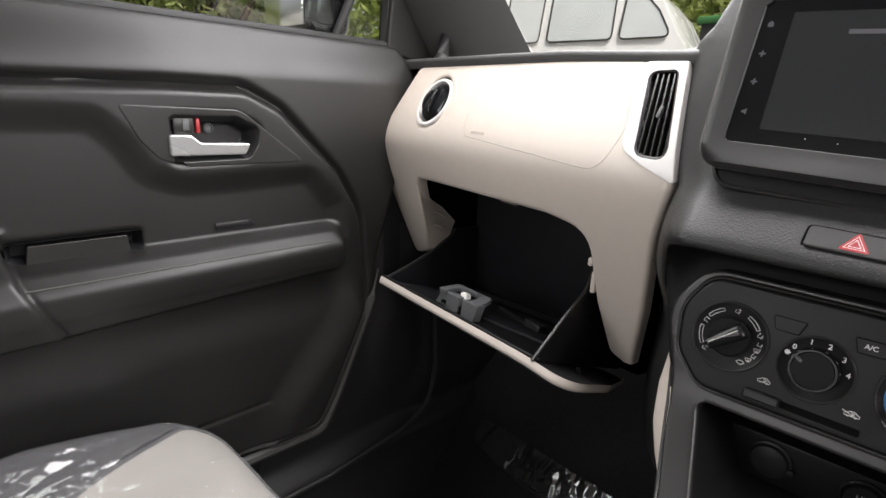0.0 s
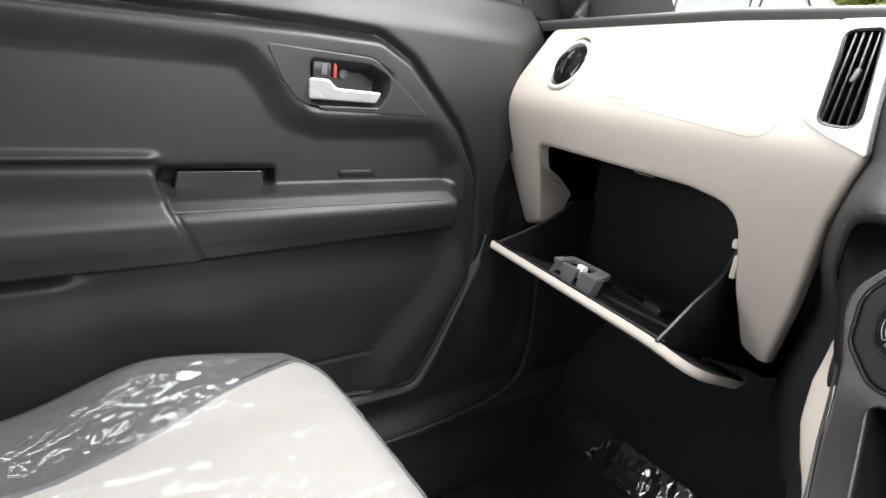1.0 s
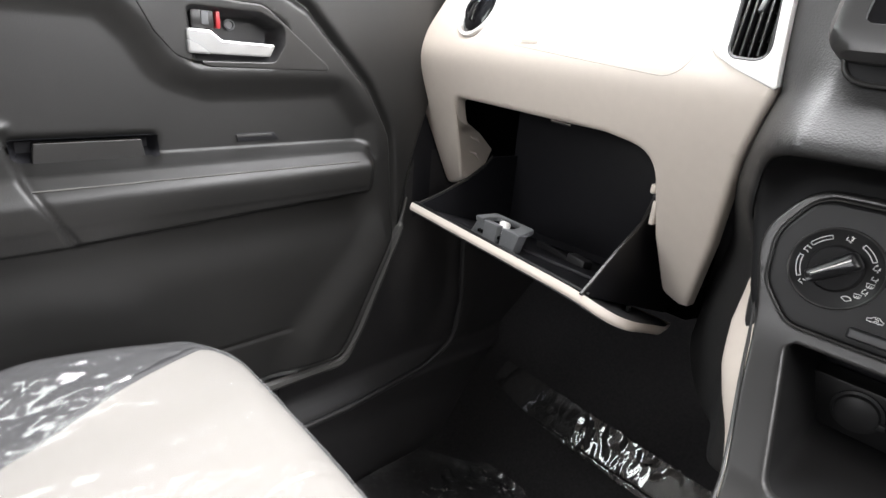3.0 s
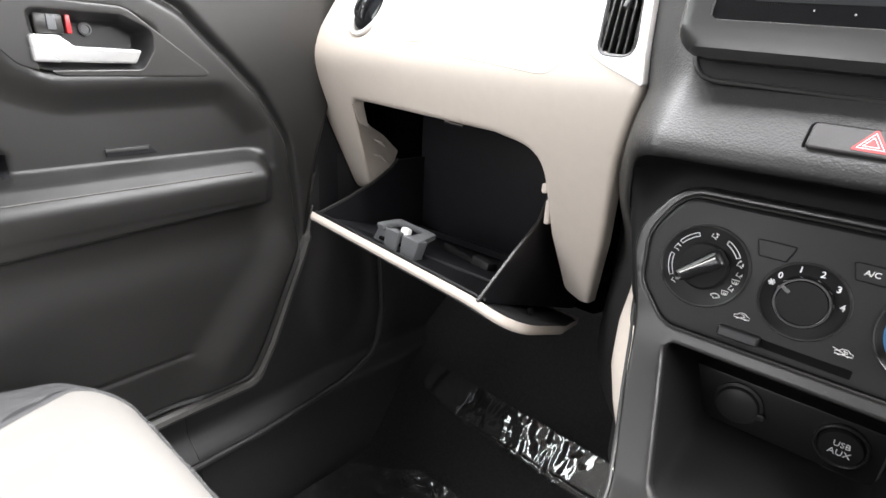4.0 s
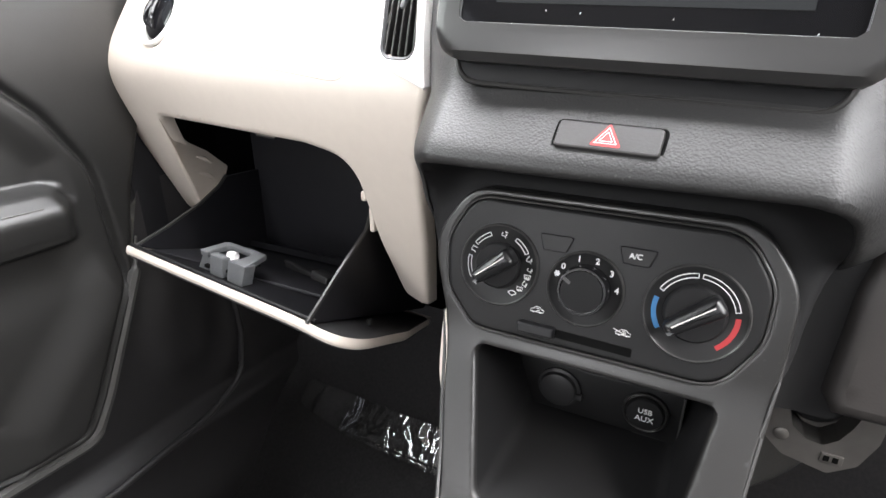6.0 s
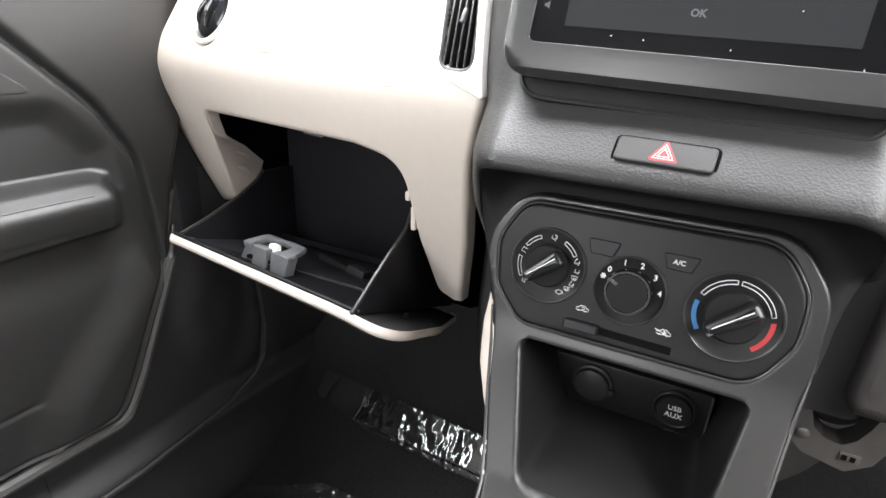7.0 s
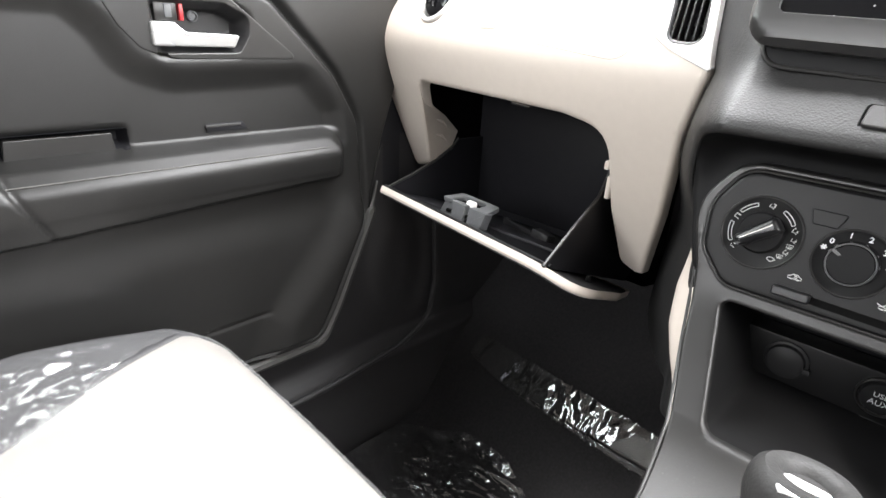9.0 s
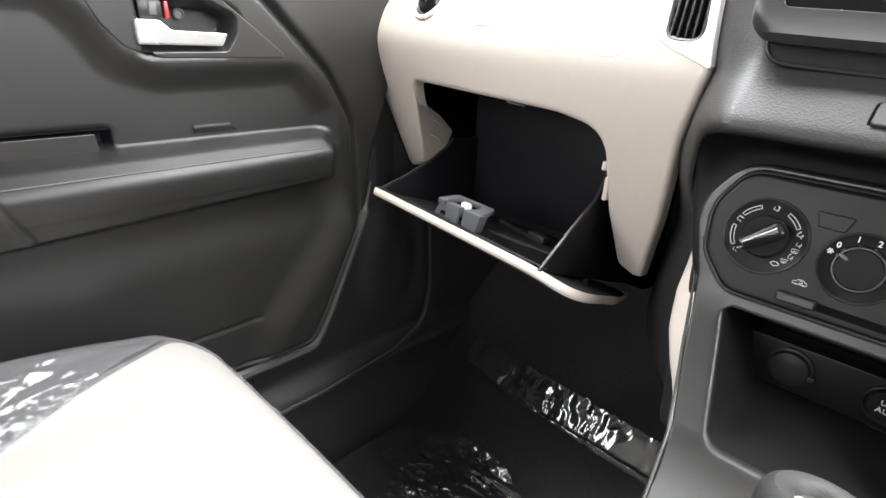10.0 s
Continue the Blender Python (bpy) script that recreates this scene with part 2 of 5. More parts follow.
def sheet(name, sdf, us, vs, step, surf, back, smooth=40, roll=0.0):
    """A moulded skin: the flat shape sdf < 0 on a fine net, carried into space by surf(U, V, S), with a rim rounded over roll and turned back."""
    nu, nv = int(round((us[1] - us[0]) / step)) + 1, int(round((vs[1] - vs[0]) / step)) + 1
    U, V = np.meshgrid(np.linspace(us[0], us[1], nu), np.linspace(vs[0], vs[1], nv), indexing="ij")
    h = step * 0.05
    for _ in range(3):
        S = sdf(U, V) + roll
        near = np.abs(S) < 0.72 * step
        gx, gy = (sdf(U + h, V) + roll - S) / h, (sdf(U, V + h) + roll - S) / h
        g = np.maximum(gx * gx + gy * gy, 0.2)
        U, V = U - near * S * gx / g, V - near * S * gy / g
    S = sdf(U, V)
    ok = S + roll < 0.03 * step
    P = np.stack(surf(U, V, S), -1).reshape(-1, 3)
    idx = np.arange(nu * nv).reshape(nu, nv)
    q = np.stack([idx[:-1, :-1], idx[1:, :-1], idx[1:, 1:], idx[:-1, 1:]], -1).reshape(-1, 4)
    okq = ok.reshape(-1)[q]
    faces = [list(f) for f in q[okq.all(1)]]
    for f, o in zip(q[okq.sum(1) == 3], okq[okq.sum(1) == 3]):
        faces.append([i for i, k in zip(f, o) if k])
    used = set()
    for f in faces:
        for a, b in zip(f, f[1:] + f[:1]):
            used.add((a, b))
    rim = [(a, b) for (a, b) in used if (b, a) not in used]
    verts, where = [], {}
    for f in faces:
        for i in f:
            if i not in where:
                where[i] = len(verts)
                verts.append(P[i])
    faces = [[where[i] for i in f] for f in faces]
    ends = sorted({i for e in rim for i in e})
    ring = {i: where[i] for i in ends}
    last = np.array([P[i] for i in ends]).reshape(-1, 3)
    layers = []
    if roll and ends:
        Ue, Ve = U.reshape(-1)[ends], V.reshape(-1)[ends]
        s0 = sdf(Ue, Ve)
        gx, gy = (sdf(Ue + h, Ve) - s0) / h, (sdf(Ue, Ve + h) - s0) / h
        gl = np.maximum(np.hypot(gx, gy), 1e-6)
        for a in (0.4, 0.75, 1.1, math.pi / 2):
            d = roll * math.sin(a)
            last = np.stack(surf(Ue + gx / gl * d, Ve + gy / gl * d, np.full(Ue.shape, d - roll)), -1)
            layers.append(last)
    layers.append(last + np.array(back))
    for layer in layers:
        fresh = {i: len(verts) + k for k, i in enumerate(ends)}
        verts += list(layer)
        faces += [[ring[b], ring[a], fresh[a], fresh[b]] for a, b in rim]
        ring = fresh
    return mesh_of(name, verts, faces, smooth)


def edge_roll(S, r):
    """How far a skin drops back within r of its edge."""
    e = np.clip(1 + S / r, 0, 1)
    return r * (1 - np.sqrt(np.maximum(0, 1 - e * e)))


def box(size, at=(0, 0, 0), bevel=0.003, turn=None, seg=2):
    bm = bmesh.new()
    bmesh.ops.create_cube(bm, size=1)
    for v in bm.verts:
        v.co = Vector((v.co.x * size[0], v.co.y * size[1], v.co.z * size[2]))
    if bevel:
        bmesh.ops.bevel(bm, geom=bm.edges[:], offset=bevel, segments=seg, affect="EDGES", profile=0.5)
    bm.transform((turn or Matrix.Translation(at)))
    return bm


def prism(pts, depth, m, bevel=0.0, seg=2):
    """An outline (x, y) raised by depth along z, then carried by m."""
    bm = bmesh.new()
    f = bm.faces.new([bm.verts.new((x, y, 0)) for x, y in pts])
    g = bmesh.ops.extrude_face_region(bm, geom=[f])
    top = [v for v in g["geom"] if isinstance(v, bmesh.types.BMVert)]
    for v in top:
        v.co.z += depth
    bmesh.ops.recalc_face_normals(bm, faces=bm.faces)
    if bevel:
        ed = [e for e in bm.edges if all(v in top for v in e.verts)]
        bmesh.ops.bevel(bm, geom=ed, offset=bevel, segments=seg, affect="EDGES", profile=0.5)
    bm.transform(m)
    return bm


def lathe(profile, m, n=48):
    """A turned shape from (radius, height) pairs, about the z axis of m."""
    bm = bmesh.new()
    rings = []
    for r, z in profile:
        if r < 1e-6:
            rings.append([bm.verts.new((0, 0, z))])
        else:
            rings.append([bm.verts.new((r * math.cos(2 * math.pi * i / n), r * math.sin(2 * math.pi * i / n), z)) for i in range(n)])
    for a, b in zip(rings, rings[1:]):
        for i in range(n):
            j = (i + 1) % n
            if len(a) == 1 and len(b) == 1:
                continue
            if len(a) == 1:
                bm.faces.new((a[0], b[i], b[j]))
            elif len(b) == 1:
                bm.faces.new((a[i], a[j], b[0]))
            else:
                bm.faces.new((a[i], a[j], b[j], b[i]))
    bmesh.ops.recalc_face_normals(bm, faces=bm.faces)
    bm.transform(m)
    return bm


def tube(points, r, n=8, closed=False):
    """A round strand along points."""
    P = [Vector(p) for p in points]
    bm = bmesh.new()
    rings, k = [], len(P)
    for i, p in enumerate(P):
        a = P[i - 1] if (i or closed) else p
        b = P[(i + 1) % k] if (i < k - 1 or closed) else p
        t = (b - a).normalized()
        s = t.cross(Vector((0.13, 0.31, 0.94))).normalized()
        o = t.cross(s)
        rr = r[i] if hasattr(r, "__len__") else r
        rings.append([bm.verts.new(p + rr * (math.cos(q) * s + math.sin(q) * o)) for q in (2 * math.pi * j / n for j in range(n))])
    pairs = list(zip(rings, rings[1:])) + ([(rings[-1], rings[0])] if closed else [])
    for a, b in pairs:
        for j in range(n):
            bm.faces.new((a[j], a[(j + 1) % n], b[(j + 1) % n], b[j]))
    if not closed:
        bm.faces.new(rings[0])
        bm.faces.new(rings[-1][::-1])
    bmesh.ops.recalc_face_normals(bm, faces=bm.faces)
    return bm


def frame_at(p, normal, up=(0, 0, 1)):
    """A pose whose z axis is the normal and whose y axis points up along the surface."""
    z = Vector(normal).normalized()
    x = Vector(up).cross(z).normalized()
    y = z.cross(x)
    return Matrix(((x.x, y.x, z.x, p[0]), (x.y, y.y, z.y, p[1]), (x.z, y.z, z.z, p[2]), (0, 0, 0, 1)))


def lettering(text, size, m, mat, parent, name="lettering", bold=0.0):
    c = bpy.data.curves.new(name, "FONT")
    c.body, c.size, c.align_x, c.align_y, c.extrude, c.offset = text, size, "CENTER", "CENTER", 0.0002, bold
    c.resolution_u = 3
    ob = bpy.data.objects.new(name, c)
    scene.collection.objects.link(ob)
    me = bpy.data.meshes.new_from_object(ob.evaluated_get(bpy.context.evaluated_depsgraph_get()))
    bpy.data.objects.remove(ob)
    me.transform(m)
    return part(name, me, mat, parent)


# ---- dashboard, passenger side ----
def dash_y(x, z):
    """Where the cream face lies: leaning back above the crease and tucked under below it."""
    yc = 0.474 + 0.189 * (-0.142 - x)
    t = z - 0.757
    r = 0.028
    return yc + 0.075 * t + 0.525 * (np.sqrt(t * t + r * r) - 0.0121)


def dash_frame(x, z, lift=0.0):
    e = 1e-3
    dx = Vector((2 * e, dash_y(x + e, z) - dash_y(x - e, z), 0))
    dz = Vector((0, dash_y(x, z + e) - dash_y(x, z - e), 2 * e))
    n = dx.cross(dz).normalized()
    if n.y > 0:
        n = -n
    return frame_at(Vector((x, dash_y(x, z), z)) + n * lift, n)


dash = thing("dashboard", "cream and black moulded car dashboard with an open glove box", "dashboard", (-0.1, 0.7, 0.45))
PANEL_EDGE = fillet([(-0.640, 0.8765), (-0.33, 0.8735), (-0.168, 0.8645), (-0.139, 0.757), (-0.157, 0.700), (-0.174, 0.611),
                     (-0.198, 0.519), (-0.228, 0.530), (-0.238, 0.60), (-0.238, 0.690), (-0.300, 0.699), (-0.582, 0.701), (-0.590, 0.66),
                     (-0.622, 0.560), (-0.676, 0.540), (-0.690, 0.66), (-0.684, 0.757)],
                    [0.02, 0, 0.004, 0.02, 0.05, 0.05, 0.006, 0.012, 0.05, 0.055, 0, 0.014, 0.03, 0.012, 0.012, 0.05, 0.02])
ROUND_VENT = (-0.556, 0.8190)
SIDE_VENT = fillet([(-0.2015, 0.8555), (-0.1705, 0.8560), (-0.1505, 0.7755), (-0.1855, 0.7775)], [0.008, 0.008, 0.012, 0.012])
SURROUND = fillet([(-0.2115, 0.8655), (-0.1645, 0.8640), (-0.1385, 0.7565), (-0.176, 0.770), (-0.203, 0.783)], [0.006, 0.003, 0.001, 0.03, 0.02])
f_surround = inside(SURROUND)
panel_sdf = minus(inside(PANEL_EDGE), circle_in(*ROUND_VENT, 0.0365), lambda U, V: f_surround(U, V) + 0.0065)
part("passenger_panel", sheet("passenger_panel", panel_sdf, (-0.70, -0.13), (0.51, 0.89), 0.003,
                              lambda U, V, S: (U, dash_y(U, V) + edge_roll(S, 0.006), V), (0.0, 0.014, -0.002), roll=0.006), M_BEIGE, dash, "smooth cream plastic panel")
# fine seam round the airbag cover
seam = fillet([(-0.467, 0.8715), (-0.456, 0.777), (-0.222, 0.758), (-0.204, 0.800), (-0.222, 0.8640)], [0, 0.012, 0.030, 0.03, 0])
dense = []
for a, b in zip(seam, seam[1:]):
    k = max(1, int(math.dist(a, b) / 0.012))
    dense += [(a[0] + (b[0] - a[0]) * i / k, a[1] + (b[1] - a[1]) * i / k) for i in range(k)]
M_SEAM = material("cream_seam", (0.44, 0.39, 0.34), 0.6)
part("airbag_seam", tube([(x, dash_y(x, z) + 0.0004, z) for x, z in dense + [seam[-1]]], 0.0007, 6), M_SEAM, dash)
f = dash_frame(-0.425, 0.7815, 0.0004)
part("airbag_mark", prism([(-0.014, -0.0018), (0.014, -0.0018), (0.014, 0.0018), (-0.014, 0.0018)], 0.0004, f), M_SEAM, dash)

# round outer vent: pale ring, black ball, two curved vanes and a faint moulded ring outside
f = dash_frame(*ROUND_VENT)
vent = part("round_vent", lathe([(0.0335, -0.03), (0.0337, -0.001), (0.0343, 0.0006), (0.0360, 0.0009), (0.0386, 0.0005), (0.0396, -0.003)], f, 64), M_VENTTRIM, dash, "pale ring round a black ball vent")
part("vent_ball", lathe([(0.0336, -0.006), (0.031, -0.0025), (0.025, 0.0010), (0.013, 0.0030), (0.0, 0.0035)], f), M_GLOSS, vent)
for k, w in ((-0.0070, 0.017), (0.0070, 0.021)):
    arc = [(k - 0.006 * math.cos(a), w * math.sin(a), 0.0030 + 0.0042 * math.cos(a)) for a in np.linspace(-1.25, 1.25, 13)]
    bm = tube(arc, [0.0010 + 0.0020 * math.cos(a) for a in np.linspace(-1.25, 1.25, 13)], 8)
    bm.transform(f)
    part("vent_vane", bm, M_GLOSS, vent)
halo = [(ROUND_VENT[0] + 0.051 * math.cos(a), ROUND_VENT[1] + 0.043 * math.sin(a)) for a in np.linspace(-1.1, 1.9, 30)]
part("vent_moulding", tube([(x, float(dash_y(x, z)) + 0.0006, z) for x, z in halo], [0.0010 * math.sin(math.pi * (k + 1) / 31) + 0.0002 for k in range(30)], 6), M_BEIGE, dash)

# inner vent with its pale surround
surround_sdf = minus(f_surround, inside(SIDE_VENT))
sv = part("vent_surround", sheet("vent_surround", surround_sdf, (-0.23, -0.135), (0.75, 0.88), 0.0016,
                                 lambda U, V, S: (U, dash_y(U, V) + edge_roll(S, 0.0012) - 0.0016, V), (0, 0.012, 0), roll=0.0012), M_VENTTRIM, dash, "pale satin vent surround")
rim_pts = [(x, dash_y(x, z) + 0.001, z) for x, z in SIDE_VENT]
part("vent_rim", tube(rim_pts, 0.0022, 6, closed=True), M_BLACK, sv)
part("vent_cavity", sheet("vent_cavity", inside(SIDE_VENT), (-0.22, -0.14), (0.77, 0.87), 0.004, lambda U, V, S: (U, dash_y(U, V) + 0.035, V), (0, -0.03, 0)), M_DARKBIN, sv)
for k in range(5):
    a = (k + 0.6) / 5.2
    top, low = (-0.2015 + 0.031 * a, 0.8555), (-0.1855 + 0.035 * a, 0.7785)
    mid = ((top[0] + low[0]) / 2, (top[1] + low[1]) / 2)
    lean = math.degrees(math.atan2(low[0] - top[0], top[1] - low[1]))
    part("vent_slat", box((0.0016, math.dist(top, low) * 1.08, 0.014), bevel=0.0006, turn=dash_frame(*mid, -0.008) @ pose(0, 0, 0, 0, 18, lean)), M_ESC, sv)
for zz in (0.796, 0.818, 0.838):
    cx = -0.1713 - (zz - 0.816) * 0.24
    part("vent_slat", box((0.032, 0.0014, 0.010), bevel=0.0005, turn=dash_frame(cx, zz, -0.016)), M_BLACK, sv)
part("vent_tab", box((0.004, 0.012, 0.004), bevel=0.001, turn=dash_frame(-0.175, 0.818, -0.001)), M_GREYPL, sv)


# top pad over the cream face
def pad_surf(U, V, S):
    rise = 0.055 * step01(-0.27, -0.08, U) * (1 - step01(0.08, 0.27, U)) * step01(0.02, 0.14, V) * (1 - step01(0.25, 0.45, V))
    top = np.interp(U, [-0.64, -0.322, -0.169], [0.8865, 0.8825, 0.8745])
    return U, dash_y(np.minimum(U, -0.139), 0.876 + 0 * U) - 0.006 + V, top - edge_roll(S, 0.006) + rise


part("top_pad", sheet("top_pad", inside([(-0.70, 0), (0.70, 0), (0.70, 0.5), (-0.70, 0.5)]), (-0.70, 0.70), (0.0, 0.5), 0.008, pad_surf, (0, 0.004, -0.010), roll=0.006), M_PAD, dash, "dark grained dash top")

# black flank between the dash end and the door
part("end_cap", box((0.03, 0.42, 0.52), (-0.703, 0.80, 0.63), 0.01), M_DARKBIN, dash)
part("under_tray", sheet("under_tray", inside([(-0.69, 0.67), (-0.24, 0.67), (-0.22, 1.02), (-0.69, 1.02)]), (-0.70, -0.15), (0.6, 1.05), 0.03,
                         lambda U, V, S: (U, V, 0.50 - 0.1 * (V - 0.66) + 0 * U), (0, 0, 0.01)), M_DARKBIN, dash)


# ---- centre stack ----
def edge_x(z):
    return np.interp(z, [0.44, 0.519, 0.611, 0.70, 0.757, 0.874, 0.95], [0.215, 0.198, 0.174, 0.157, 0.139, 0.168, 0.19])


def stack_front(z):
    return np.interp(z, [0.44, 0.52, 0.60, 0.66, 0.700, 0.716, 0.727, 0.738, 0.751, 0.766, 0.80, 0.95], [0.465, 0.458, 0.448, 0.440, 0.424, 0.406, 0.400, 0.411, 0.426, 0.443, 0.460, 0.505])


def stack_y(x, z):
    a = np.abs(x)
    xe = edge_x(z)
    out = dash_y(-xe, z) + 0.004
    f0 = sum(stack_front(z + d) for d in (-0.008, -0.004, 0, 0.004, 0.008)) / 5
    k = np.clip((a - 0.098) / (xe - 0.098), 0, 1.2)
    tuck = 0.040 * step01(0.690, 0.600, z) * step01(0.105, 0.130, -x) + 0.075 * step01(0.700, 0.63, z) * step01(0.098, 0.118, x)
    return f0 + (out - f0) * (0.35 * k + 0.65 * k * k) + 0.25 * x * x + tuck


STACK_EDGE = [(-float(edge_x(z)) - 0.004, z) for z in np.linspace(0.44, 0.880, 36)] + [(-0.145, 0.892), (-0.122, 0.925), (0.122, 0.925), (0.145, 0.892)] + [(float(edge_x(z)), z) for z in np.linspace(0.880, 0.44, 36)]
FASCIA = fillet([(-0.090, 0.7005), (0.080, 0.7005), (0.104, 0.668), (0.102, 0.620), (0.095, 0.560), (0.088, 0.500), (0.092, 0.440),
                 (-0.050, 0.440), (-0.0645, 0.490), (-0.087, 0.565), (-0.099, 0.615), (-0.115, 0.663)], [0.03, 0.03, 0.04, 0.03, 0.03, 0.03, 0, 0, 0.03, 0.03, 0.03, 0.04])
BROW = fillet([(-0.121, 0.7235), (0.112, 0.7235), (0.122, 0.670), (0.112, 0.60), (-0.112, 0.60), (-0.131, 0.665)], [0.042, 0.036, 0.03, 0.03, 0.03, 0.03])
f_brow, f_fascia = inside(BROW), inside(FASCIA)
part("stack_housing", sheet("stack_housing", minus(inside(STACK_EDGE), lambda U, V: np.minimum(f_brow(U, V), f_fascia(U, V) - 0.0012)), (-0.22, 0.22), (0.44, 0.95), 0.003,
                           lambda U, V, S: (U, stack_y(U, V) + edge_roll(S, 0.007), V), (0, 0.07, -0.004), roll=0.007), M_STACK, dash, "leather-grained black centre stack")


def brow_surf(U, V, S):
    """Slope from the edge of the housing back to the fascia."""
    sb, sf = np.maximum(0, -f_brow(U, V)), np.maximum(0, f_fascia(U, V))
    k = sf / (sf + sb + 1e-5)
    y0, y1 = fascia_s(V) + 0.016, stack_y(U, V) + 0.006
    return U, y0 + (np.maximum(y1, y0 - 0.05) - y0) * k ** 3, V


def fascia_y(z):
    up = 0.435 + 0.25 * (z - 0.615)
    low = 0.4313 + 0.667 * (z - 0.60)
    y = np.where(z > 0.600, up, low)
    return np.where(z < 0.505, 0.371 + (z - 0.505) * 2.6, y)


def fascia_s(z):
    return sum(fascia_y(z + d) for d in (-0.016, -0.012, -0.008, -0.004, 0, 0.004, 0.008, 0.012, 0.016)) / 9


# Coloured darker than the housing so the hollow under the brow looks shaded.
part("brow_shade_liner", sheet("brow_shade_liner", minus(f_brow, lambda U, V: f_fascia(U, V) + 0.004), (-0.135, 0.125), (0.595, 0.73), 0.0025, brow_surf, (0, 0.004, 0)), M_SHADE, dash)

# ---- touchscreen ----
screen = thing("touchscreen", "dark touchscreen with rounded grey bezel on the centre stack", "touchscreen", (0.003, 0.46, 0.78))
SF = frame_at((0.003, 0.447, 0.848), (0, -1, 0.20)) @ pose(0, 0, 0, 0, 0, -2.7)
bez = fillet([(-0.1085, -0.0735), (0.114, -0.0735), (0.114, 0.058), (-0.1085, 0.058)], [0.022, 0.022, 0.016, 0.016])
glass_out = fillet([(-0.0915, -0.054), (0.0970, -0.0545), (0.0970, 0.0435), (-0.0890, 0.0435)], [0.005] * 4)


def carry(m):
    R = np.array(m.to_3x3())
    o = np.array(m.translation)
    return lambda U, V, D: tuple(R[i, 0] * U + R[i, 1] * V + R[i, 2] * D + o[i] for i in range(3))


to_screen = carry(SF)
f_bez = inside(bez)
part("bezel", sheet("bezel", minus(inside(bez), inside(glass_out)), (-0.12, 0.12), (-0.075, 0.075), 0.003,
                    lambda U, V, S: to_screen(U, V, 0.0045 - edge_roll(f_bez(U, V), 0.006) - 0.06 * np.maximum(0, -0.058 - V)), tuple(-0.045 * c for c in SF.to_3x3().col[2])), M_BEZEL, screen, "satin charcoal bezel")
part("glass_edge", tube([tuple(to_screen(x, y, 0.0026)) for x, y in glass_out], 0.0006, 5, closed=True), M_GREYPL, screen)
for u, v in ((-0.0238, -0.0475), (-0.042, -0.0465), (0.021, -0.0490), (0.048, -0.028), (-0.012, 0.010), (-0.060, -0.0535), (0.080, -0.0530)):
    part("dust_speck", prism([(-0.0004, -0.0003), (0.0004, -0.0004), (0.0002, 0.0005)], 0.0002, SF @ pose(u, v, 0.0024)), M_WHITEPL, screen)
part("glass", prism(glass_out, 0.003, SF @ pose(0, 0, -0.001)), M_GLOSS, screen, "glossy black glass")
M_DISPLAY = glow("dim_display", (0.115, 0.13, 0.125), 0.15)
M_ICON = glow("lit_icon", (0.8, 0.8, 0.85), 0.14)
part("display", prism([(-0.0705, -0.043), (0.0765, -0.0435), (0.0765, 0.035), (-0.0705, 0.035)], 0.0003, SF @ pose(0, 0, 0.002)), M_DISPLAY, screen)
lettering("OK", 0.0054, SF @ pose(0.001, -0.032, 0.0024), M_ICON, screen, bold=0.0002)
part("text_bar", prism([(-0.037, 0), (-0.002, 0), (-0.002, 0.0028), (-0.037, 0.0028)], 0.0003, SF @ pose(0.0, 0.0205, 0.0023)), M_ICON, screen)


def icon(kind, x, y):
    m = SF @ pose(x, y, 0.0022)
    if kind == "mute":
        pts = [(-0.0030, -0.0012), (-0.0012, -0.0012), (0.0012, -0.0030), (0.0012, 0.0030), (-0.0012, 0.0012), (-0.0030, 0.0012)]
    elif kind == "plus":
        pts = [(-0.0028, -0.0008), (-0.0008, -0.0008), (-0.0008, -0.0028), (0.0008, -0.0028), (0.0008, -0.0008), (0.0028, -0.0008),
               (0.0028, 0.0008), (0.0008, 0.0008), (0.0008, 0.0028), (-0.0008, 0.0028), (-0.0008, 0.0008), (-0.0028, 0.0008)]
    elif kind == "home":
        pts = [(-0.0024, -0.0024), (0.0024, -0.0024), (0.0024, 0.0008), (0.0, 0.0030), (-0.0024, 0.0008)]
    else:
        pts = [(-0.0034, -0.0004), (-0.0006, -0.0026), (-0.0006, -0.0012), (0.0030, -0.0012), (0.0030, 0.0006), (-0.0006, 0.0006), (-0.0006, 0.0020)]
    part("icon", prism([(a * 0.75, b * 0.75) for a, b in pts], 0.0003, m), M_ICON, screen)


for kind, yy in (("home", 0.0275), ("plus", 0.0077), ("plus", -0.0113), ("mute", -0.032)):
    icon(kind, -0.0828, yy)
icon("back", 0.0875, -0.036)
# plinth that carries the screen, with a glossy lip round its foot
plinth = fillet([(-0.096, -0.0840), (0.101, -0.0840), (0.101, 0.050), (-0.096, 0.050)], [0.018, 0.018, 0.01, 0.01], 8)
# The plinth's black stands in for the shadow below the bezel.
part("plinth", prism(plinth, 0.040, SF @ pose(0, 0, -0.050), 0.001), M_SHADE, screen, "plinth behind the bezel, blackened as its shadow")
foot = [p for p in plinth if p[1] < -0.045]
foot = sorted(foot, key=lambda p: p[0])
part("lower_lip", tube([tuple(to_screen(x, y - 0.0005, -0.0095)) for x, y in foot], 0.0016, 8), M_ESC, screen, "thin glossy lip under the bezel")

